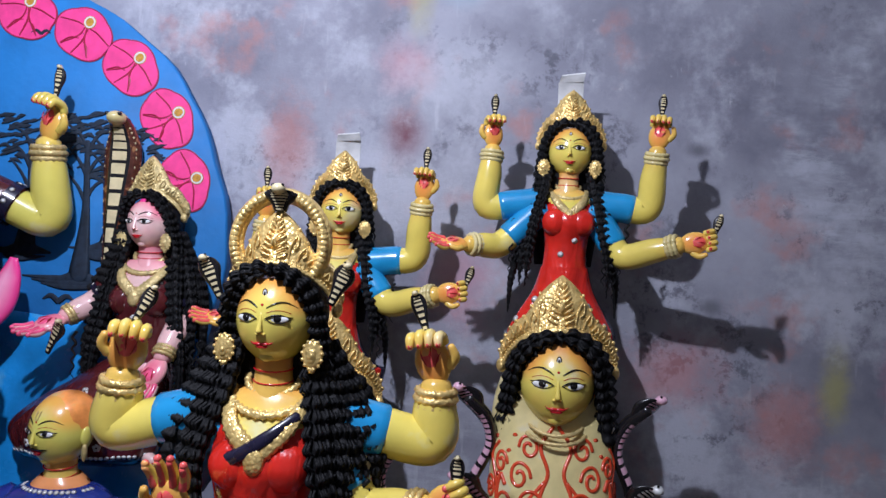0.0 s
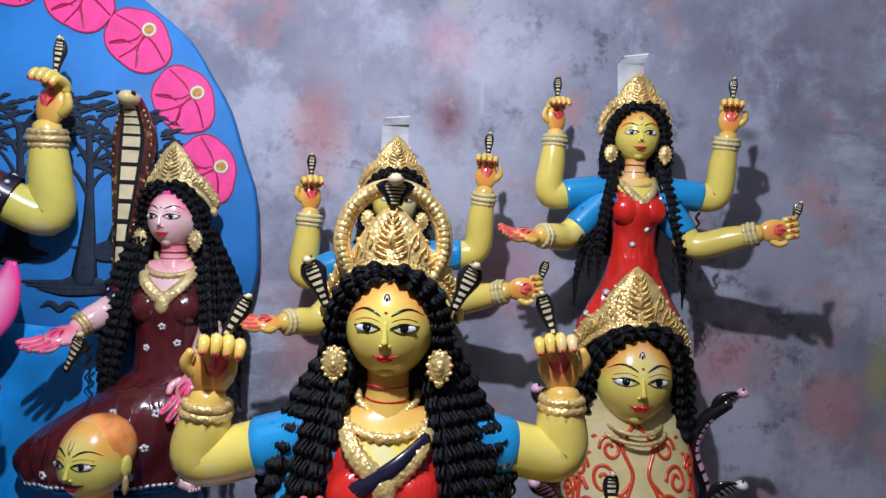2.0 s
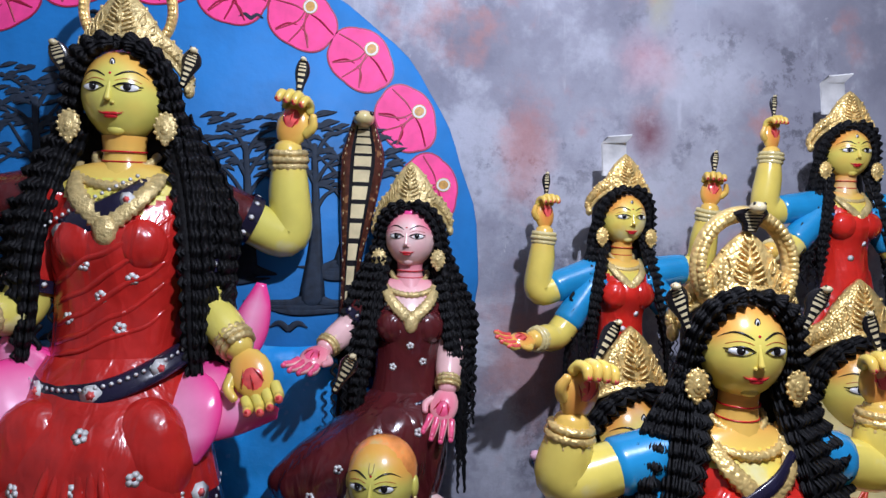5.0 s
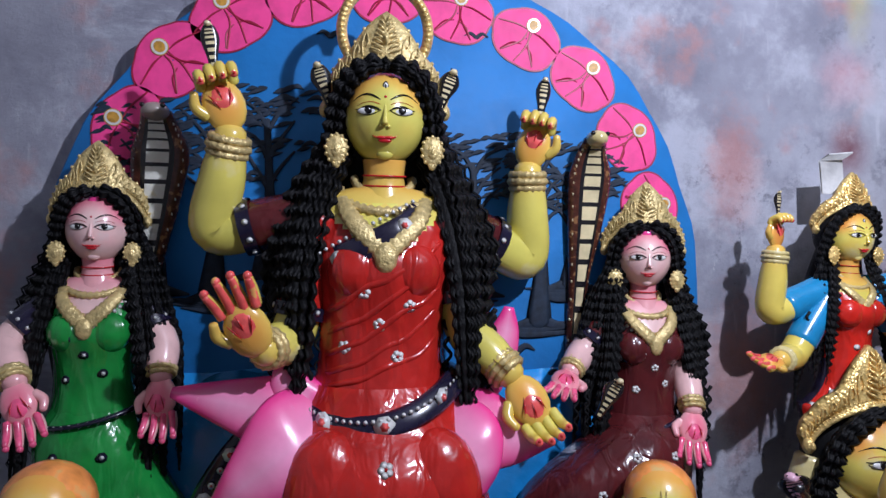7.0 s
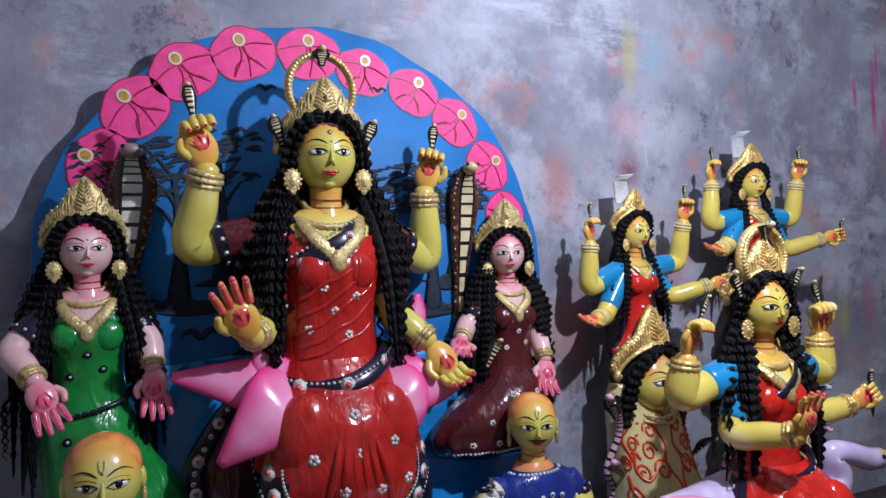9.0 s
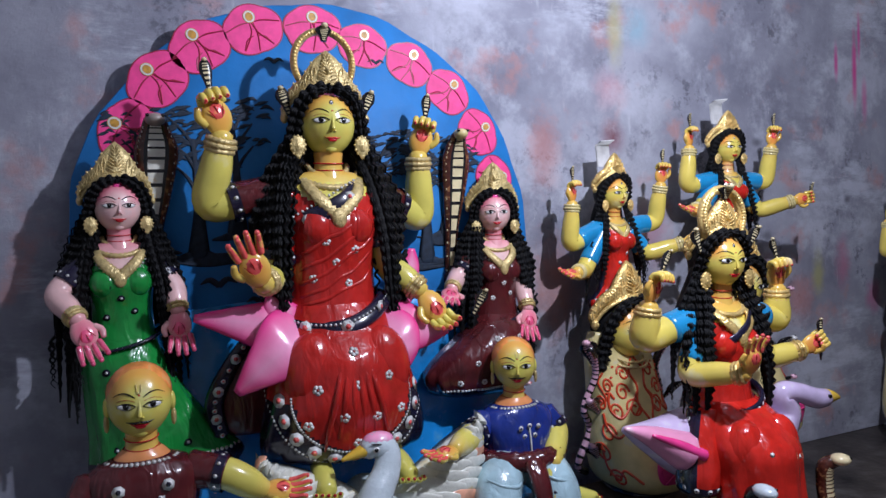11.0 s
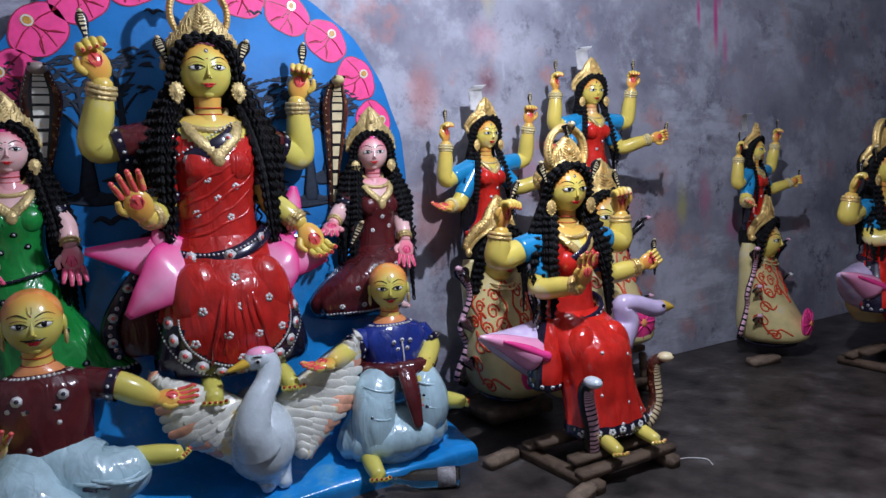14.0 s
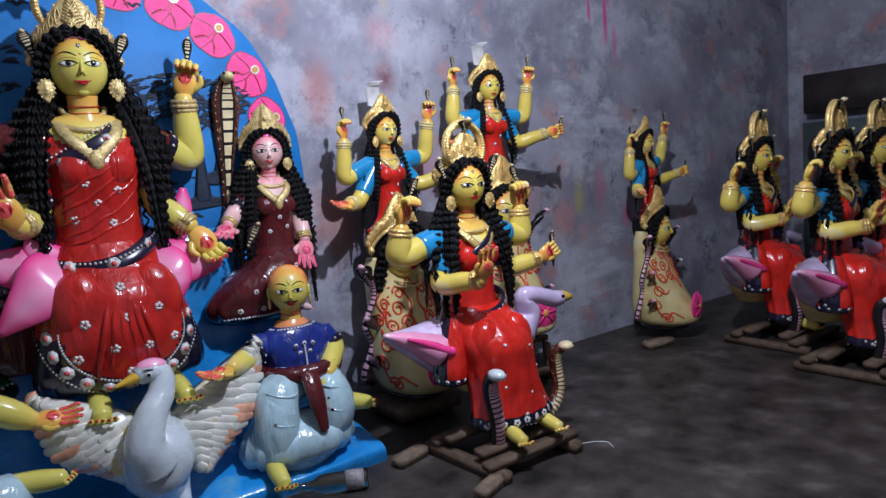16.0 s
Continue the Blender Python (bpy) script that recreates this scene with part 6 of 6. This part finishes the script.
        c.tube([on(s * 0.12, 0.34), on(s * 0.17, 0.38), on(s * 0.20, 0.34), on(s * 0.23, 0.38), on(s * 0.23, 0.46)], 0.006, SCROLL, n=6, steps=40)
        for u, z in ((0.12, 0.72), (0.17, 0.75), (0.10, 0.76), (0.16, 0.66)):
            c.dot(on(s * u, z), (s * u * 3, -1, 0), 0.008, SCROLL)
        # snakes along the rim
        snake(c, [(px + s * 0.15, py + 0.10, 0.30), (px + s * 0.22, py + 0.06, 0.36), (px + s * 0.17, py + 0.04, 0.50), (px + s * 0.215, py + 0.02, 0.60), (px + s * 0.17, py + 0.0, 0.72), (px + s * 0.185, py - 0.02, 0.80), (px + s * 0.235, py - 0.05, 0.855)], [0.017, 0.017, 0.016, 0.015, 0.015, 0.018, 0.016], SNAKE_PINK, SNAKE_BLACK, (s * 0.9, -0.6, 0), 80)
        hood(c, (px + s * 0.18, py - 0.01, 0.78), (px + s * 0.255, py - 0.05, 0.885), 0.062, (s * 0.7, -1, -0.1), SNAKE_PINK)
        hood(c, (px + s * 0.17, py - 0.02, 0.58), (px + s * 0.255, py - 0.06, 0.655), 0.062, (s * 0.7, -1, 0), WHITE if s > 0 else SNAKE_PINK)
        hood(c, (px + s * 0.18, py - 0.02, 0.40), (px + s * 0.25, py - 0.06, 0.475), 0.060, (s * 0.7, -1, 0), SNAKE_PINK)
    # pink medallion low on the belly
    for r, mat in ((0.095, LOTUS_EDGE), (0.088, FLOWER)):
        c.ell((px, py - 0.255, 0.40), (r, 0.022 if mat is FLOWER else 0.018, r), mat, n=(24, 10))
    for t in np.linspace(0, 2 * np.pi, 9)[:-1]:
        c.tube([(px + 0.02 * math.sin(t), py - 0.279, 0.40 + 0.02 * math.cos(t)), (px + 0.05 * math.sin(t), py - 0.275, 0.40 + 0.05 * math.cos(t)), (px + 0.082 * math.sin(t), py - 0.266, 0.40 + 0.082 * math.cos(t))], 0.0035, LOTUS_EDGE, n=5)
    c.ell((px, py - 0.278, 0.40), (0.02, 0.008, 0.02), BLUSH, n=(12, 8))
    c.ell((px, py - 0.04, 0.262), (0.13, 0.16, 0.03), INK, n=(20, 8))
    return c.make("pot_idol", (px, py, 0.235), "cream clay pot with goddess face and small four-armed goddess on top", group="pot idols")


def trestle(x, y, top, w, d, lean=0.0, name="wooden_stand", label="rough wooden stand of sawn battens under an idol"):
    """A rough stand: two floor battens, cross planks and struts."""
    base = new(name)
    base.location = (x, y, 0)
    tagged(base, label, "wooden stand", group="wooden stands")
    rnd = random.Random(int((x + 5) * 100))
    for s in (-1, 1):
        box((x + s * w * 0.42, y, 0.0225), (0.05, d * 1.1, 0.045), WOOD, Matrix.Rotation(rnd.uniform(-0.06, 0.06), 4, "Z"), 0.005).make("floor_batten", (x + s * w * 0.42, y, 0.0), parent=base)
        for q in (-0.36, 0.36):
            h = top - 0.075
            box((x + s * w * 0.36, y + q * d, 0.045 + h / 2), (0.028, 0.034, h), WOOD_PALE, Matrix.Rotation(rnd.uniform(-0.10, 0.10), 4, "Y"), 0.004).make("strut", (x + s * w * 0.36, y + q * d, 0.045), parent=base)
    for q in (-0.4, 0.4):
        box((x, y + q * d, 0.06), (w, 0.055, 0.03), WOOD, Matrix.Rotation(rnd.uniform(-0.05, 0.05), 4, "Z"), 0.004).make("cross_plank", (x, y + q * d, 0.05), parent=base)
        box((x, y + q * d * 0.6, top - 0.015), (w * 0.9, 0.06, 0.03), WOOD, None, 0.004).make("top_plank", (x, y + q * d * 0.6, top - 0.03), parent=base)
    return base


idol = pot_idol()
trestle(0.235, 1.85, 0.235, 0.36, 0.34)
left_idol = pot_idol(0.065, 5.0, 0.0, 0.038)
left_idol.location = (-0.40, 1.875, 0.10)
left_idol.rotation_euler = (0, 0, radians(5))
left_idol["label"] = "cream face pot carrying a small goddess, beside the backdrop"
box((-0.40, 1.86, 0.06), (0.34, 0.30, 0.06), WOOD, None, 0.006).make("wooden_plinth", (-0.40, 1.86, 0), "low rough wooden plinth under a pot idol", "plinth")
far_idol = copy_thing(left_idol, pose(1.42, 1.80, 0.055, 0, 0, 16) @ Matrix.Scale(0.93, 4))
far_idol["label"] = "cream face pot carrying a small goddess, far along the wall"


# ---- seated goddess on a goose, on a trestle ----
def goose_idol():
    c = Clay()
    x, y, k = -0.395, 1.355, 0.79
    zc = 1.073
    head(c, (x, y, zc), 0.83, SKIN, yaw=-6, crown=0.86)
    halo(c, (x, y - 0.01, 1.222), 0.090, 1.25)
    for s in (-1, 1):
        hood(c, (x + s * 0.11, y - 0.02, 1.105), (x + s * 0.145, y - 0.03, 1.185), 0.036, (0, -1, 0))
    zs = zc - 0.165
    neck(c, (x, y + 0.01, zs), (x, y, zc - 0.06), k, SKIN)
    P = torso(c, x, y + 0.01, zs, 0.585, k, BRIGHT_RED, SKIN, full=1.08)
    necklace(c, (x, y + 0.005, zs + 0.03), k, GOLD)
    c.tube([(x - 0.10, y - 0.05, zs - 0.11), (x - 0.05, y - 0.088, zs - 0.10), (x + 0.02, y - 0.09, zs - 0.055), (x + 0.07, y - 0.06, zs - 0.015)], [0.013, 0.015, 0.013, 0.009], INK, n=8, steps=14, flat=0.4, up=(0, 1, 0))
    belt = [(x + 0.128 * math.sin(a), y - 0.118 * math.cos(a), 0.598 - 0.03 * math.cos(a) + 0.03 * math.sin(a)) for a in np.linspace(-2.2, 2.2, 13)]
    c.tube(belt, 0.021, INK, n=10, steps=44, flat=0.45, up=(0, 1, 0.2))
    for a in np.linspace(-1.7, 1.7, 15):
        c.dot((x + 0.136 * math.sin(a), y - 0.128 * math.cos(a), 0.598 - 0.03 * math.cos(a) + 0.03 * math.sin(a)), (math.sin(a), -math.cos(a), 0.1), 0.011, WHITE, INK)
    S = c.loft([(x, y, 0.60, 0.115, 0.09), (x, y - 0.05, 0.54, 0.15, 0.14), (x, y - 0.09, 0.47, 0.165, 0.165), (x + 0.005, y - 0.12, 0.38, 0.155, 0.145), (x + 0.01, y - 0.15, 0.28, 0.155, 0.12), (x + 0.015, y - 0.17, 0.20, 0.17, 0.115), (x + 0.02, y - 0.175, 0.155, 0.185, 0.115), (x + 0.02, y - 0.17, 0.135, 0.16, 0.10)], BRIGHT_RED, 72, 46, 0.05, 14, where=lambda px, py, pz: INK if pz < 0.195 else None)
    c.blossom(S, [(x + u, 0.172) for u in np.linspace(-0.15, 0.19, 8)], 0.014, INK)
    c.stick(S, [(x + u, 0.150) for u in np.linspace(-0.14, 0.18, 20)], 0.004, WHITE)
    c.dabs(S, [(0.3, 0.7), (0.35, 0.82), (0.55, 0.68), (0.6, 0.8), (0.75, 0.74), (0.5, 0.93), (0.7, 0.9)], 0.008, WHITE)
    for s in (-1, 1):
        c.ell((x + s * 0.075, y - 0.155, 0.46), (0.072, 0.065, 0.10), BRIGHT_RED, n=(18, 12))
        foot(c, (x + 0.02 + s * 0.09, y - 0.285, 0.112), (0.08 * s, -1, -0.05), 0.095, SKIN, BLUSH)
    # sari end with a dark border beside the knee
    F = c.loft([(x - 0.13, y - 0.03, 0.58, 0.04, 0.05), (x - 0.165, y - 0.05, 0.48, 0.055, 0.07), (x - 0.185, y - 0.06, 0.38, 0.06, 0.08), (x - 0.19, y - 0.06, 0.32, 0.055, 0.075)], BRIGHT_RED, 30, 20, 0.03, 7, cap=True, paint=lambda i, j: INK if i > 15 or 12 <= j <= 17 else None)
    c.dabs(F, [(0.9, t) for t in np.linspace(0.4, 0.9, 6)] + [(t, 0.48) for t in np.linspace(0.15, 0.8, 6)], 0.009, WHITE, INK)
    bl = dict(sleeve=SLEEVE_BLUE)
    arm(c, (x - 0.10, y + 0.02, zs - 0.03), (-0.722, 1.375, 0.825), (-0.708, 1.362, 0.945), 0.045, SKIN, upto=0.62, gold=GOLD, **bl)
    hand(c, (-0.707, 1.360, 0.948), (0.22, -0.15, 1), (0.35, -1, 0.1), 0.098, SKIN, PALM, "grip", -1, hold=(0.55, 0, 1))
    arm(c, (x + 0.10, y + 0.02, zs - 0.03), (-0.068, 1.405, 0.832), (-0.068, 1.40, 0.958), 0.045, SKIN, upto=0.62, gold=GOLD, **bl)
    hand(c, (-0.069, 1.398, 0.960), (-0.20, -0.12, 1), (-0.25, -1, 0.1), 0.098, SKIN, PALM, "grip", 1, hold=(-0.35, 0, 1))
    arm(c, (x - 0.10, y, zs - 0.05), (x - 0.18, y - 0.03, 0.70), (x - 0.10, y - 0.20, 0.725), 0.038, SKIN, upto=0.75, gold=GOLD, **bl)
    hand(c, (x - 0.10, y - 0.205, 0.73), (0.0, -0.25, 1), (-0.1, -1, 0), 0.088, SKIN, PALM, "open", -1)
    arm(c, (x + 0.10, y, zs - 0.05), (x + 0.20, y - 0.01, 0.71), (x + 0.335, y - 0.06, 0.735), 0.038, SKIN, upto=0.75, gold=GOLD, **bl)
    hand(c, (x + 0.335, y - 0.06, 0.735), (0.75, -0.2, 0.45), (-0.4, -1, 0), 0.085, SKIN, PALM, "fist", 1, hold=(0.0, 0, 1))
    back_hair(c, (x, y, zc), k, 0.66, 0.19)
    locks(c, (x, y + 0.01, zs - 0.01), k, 0.70, (-1, 1), 0.035, 0.075, 3, 1.6, 0.08)
    # the goose that carries her
    c.tube([(x - 0.42, y + 0.02, 0.535), (x - 0.30, y + 0.03, 0.49), (x - 0.12, y + 0.03, 0.44), (x + 0.10, y + 0.03, 0.42), (x + 0.24, y + 0.02, 0.43)], [0.012, 0.06, 0.13, 0.14, 0.09], LILAC, n=18, steps=30)
    c.tube([(x - 0.43, y + 0.0, 0.545), (x - 0.34, y - 0.01, 0.51), (x - 0.22, y - 0.03, 0.45)], [0.010, 0.042, 0.085], LOTUS, n=14, steps=16, flat=0.8)
    c.tube([(x - 0.36, y - 0.05, 0.525), (x - 0.28, y - 0.075, 0.49), (x - 0.20, y - 0.11, 0.45)], [0.006, 0.016, 0.02], LOTUS_EDGE, n=8, steps=12)
    c.tube([(x + 0.24, y + 0.0, 0.42), (x + 0.29, y - 0.01, 0.50), (x + 0.26, y - 0.02, 0.575), (x + 0.32, y - 0.04, 0.575), (x + 0.40, y - 0.05, 0.545), (x + 0.45, y - 0.05, 0.54)], [0.075, 0.055, 0.042, 0.036, 0.038, 0.034], LILAC, n=14, steps=36)
    c.tube([(x + 0.46, y - 0.05, 0.545), (x + 0.49, y - 0.055, 0.54), (x + 0.515, y - 0.06, 0.535)], [0.028, 0.02, 0.008], BEAK, n=10, steps=8)
    c.ell((x + 0.435, y - 0.083, 0.553), (0.012, 0.006, 0.008), EYE_BLACK, n=(8, 6))
    # painted bowl behind the knees
    c.loft([(x + 0.05, y + 0.08, 0.50, 0.15, 0.12), (x + 0.05, y + 0.06, 0.40, 0.19, 0.13), (x + 0.05, y + 0.06, 0.30, 0.17, 0.12), (x + 0.05, y + 0.06, 0.22, 0.10, 0.09)], POT, 30, 20, cap=True)
    # two guardian snakes
    snake(c, [(x - 0.11, y - 0.23, 0.10), (x - 0.125, y - 0.25, 0.20), (x - 0.135, y - 0.24, 0.30), (x - 0.14, y - 0.25, 0.355), (x - 0.145, y - 0.28, 0.38)], [0.030, 0.030, 0.032, 0.030, 0.022], SNAKE_PINK, SNAKE_BLACK, (0, -1, 0), 70)
    c.ell((x - 0.148, y - 0.295, 0.385), (0.030, 0.042, 0.022), SWAN, n=(12, 8))
    c.ell((x - 0.13, y - 0.32, 0.395), (0.006, 0.006, 0.006), EYE_BLACK, n=(6, 4))
    snake(c, [(x + 0.10, y - 0.18, 0.11), (x + 0.20, y - 0.20, 0.13), (x + 0.265, y - 0.19, 0.20), (x + 0.27, y - 0.18, 0.29), (x + 0.265, y - 0.19, 0.36), (x + 0.29, y - 0.22, 0.385)], [0.026, 0.028, 0.028, 0.028, 0.027, 0.018], SNAKE_CREAM, SNAKE_BROWN, (0.5, -1, 0), 80)
    c.ell((x + 0.29, y - 0.225, 0.388), (0.034, 0.034, 0.020), SNAKE_CREAM, n=(12, 8))
    c.ell((x + 0.305, y - 0.25, 0.395), (0.006, 0.006, 0.006), EYE_BLACK, n=(6, 4))
    return c.make("goose_idol", (x, y, 0.10), "painted four-armed clay goddess in red sari seated on a lilac goose", group="goose idols")


goose = goose_idol()
stand = trestle(-0.40, 1.22, 0.10, 0.46, 0.42)
for gx, gy, rz in ((1.73, 1.31, 6), (1.48, 0.78, 4), (2.06, 0.82, 0)):
    g = copy_thing(goose, pose(gx, gy, 0.10, 0, 0, rz))
    g["label"] = "four-armed goddess in red sari on a goose, standing in dim corner"
    trestle(gx, gy - 0.135, 0.10, 0.46, 0.44)


# ---- small things ----
def bottle():
    GLASS = bpy.data.materials.new("clear_bottle_glass")
    GLASS.use_nodes = True
    b = GLASS.node_tree.nodes["Principled BSDF"]
    b.inputs["Base Color"].default_value = (0.75, 0.72, 0.60, 1)
    b.inputs["Roughness"].default_value, b.inputs["Transmission Weight"].default_value = 0.08, 1.0
    LABEL = material("printed_bottle_label", (0.25, 0.24, 0.25), 0.5, 0, 0.5, 60)
    base = new("bottle")
    base.location = (-1.068, 1.405, 0.038)
    tagged(base, "empty clear glass bottle lying by the blue base", "bottle")
    m = pose(-1.068, 1.405, 0.038, 0, 0, 154)
    prof = [(-0.128, 0.004), (-0.128, 0.033), (-0.120, 0.036), (0.02, 0.036), (0.05, 0.032), (0.075, 0.017), (0.12, 0.0135), (0.122, 0.016), (0.135, 0.016), (0.135, 0.011)]

    def lathe(rows, mat):
        c = Clay()
        a = np.linspace(0, 2 * np.pi, 28, endpoint=False)
        c.grid(np.array([[tuple(m @ Vector((u, r * math.cos(t), r * math.sin(t)))) for t in a] for u, r in rows]), mat)
        return c

    lathe(prof, GLASS).make("glass", (-1.068, 1.405, 0.038), "clear glass", parent=base)
    lathe([(-0.112, 0.0364), (-0.112, 0.0370), (-0.045, 0.0370), (-0.045, 0.0364)], LABEL).make("paper_label", (-1.068, 1.405, 0.038), "dark printed paper label", parent=base)


bottle()
c = Clay()
c.tube([(-0.22, 1.05, 0.004), (-0.12, 1.03, 0.004), (-0.06, 0.98, 0.003), (-0.08, 0.93, 0.003)], 0.0022, WHITE, n=6, steps=30)
c.make("wire", (-0.1, 1.0, 0.002), "short pale wire lying on the floor", "wire")
for bx, by, s, r in ((-0.66, 1.00, 0.09, 20), (-0.72, 1.42, 0.10, 12), (1.22, 1.66, 0.12, -10)):
    box((bx, by, 0.022), (s * 1.6, s * 0.6, 0.044), WOOD_PALE, Matrix.Rotation(radians(r), 4, "Z"), 0.006).make("wood_block", (bx, by, 0), "split offcut of pale wood on the floor", "wood block", group="wood blocks")

# the bulb that lights the room, hanging from the ceiling
lamp = new("hanging_bulb")
lamp.location = (-0.68, 0.38, 2.50)
tagged(lamp, "bare bulb hanging from the ceiling on a flex", "bulb")
c = Clay()
c.tube([(-0.68, 0.38, 2.66), (-0.68, 0.38, 2.85), (-0.68, 0.38, 3.0)], 0.004, EYE_BLACK, n=6)
c.make("flex", (-0.68, 0.38, 2.8), parent=lamp)
c = Clay()
c.tube([(-0.68, 0.38, 2.61), (-0.68, 0.38, 2.67)], 0.018, WHITE, n=14)
c.make("lamp_holder", (-0.68, 0.38, 2.62), parent=lamp)
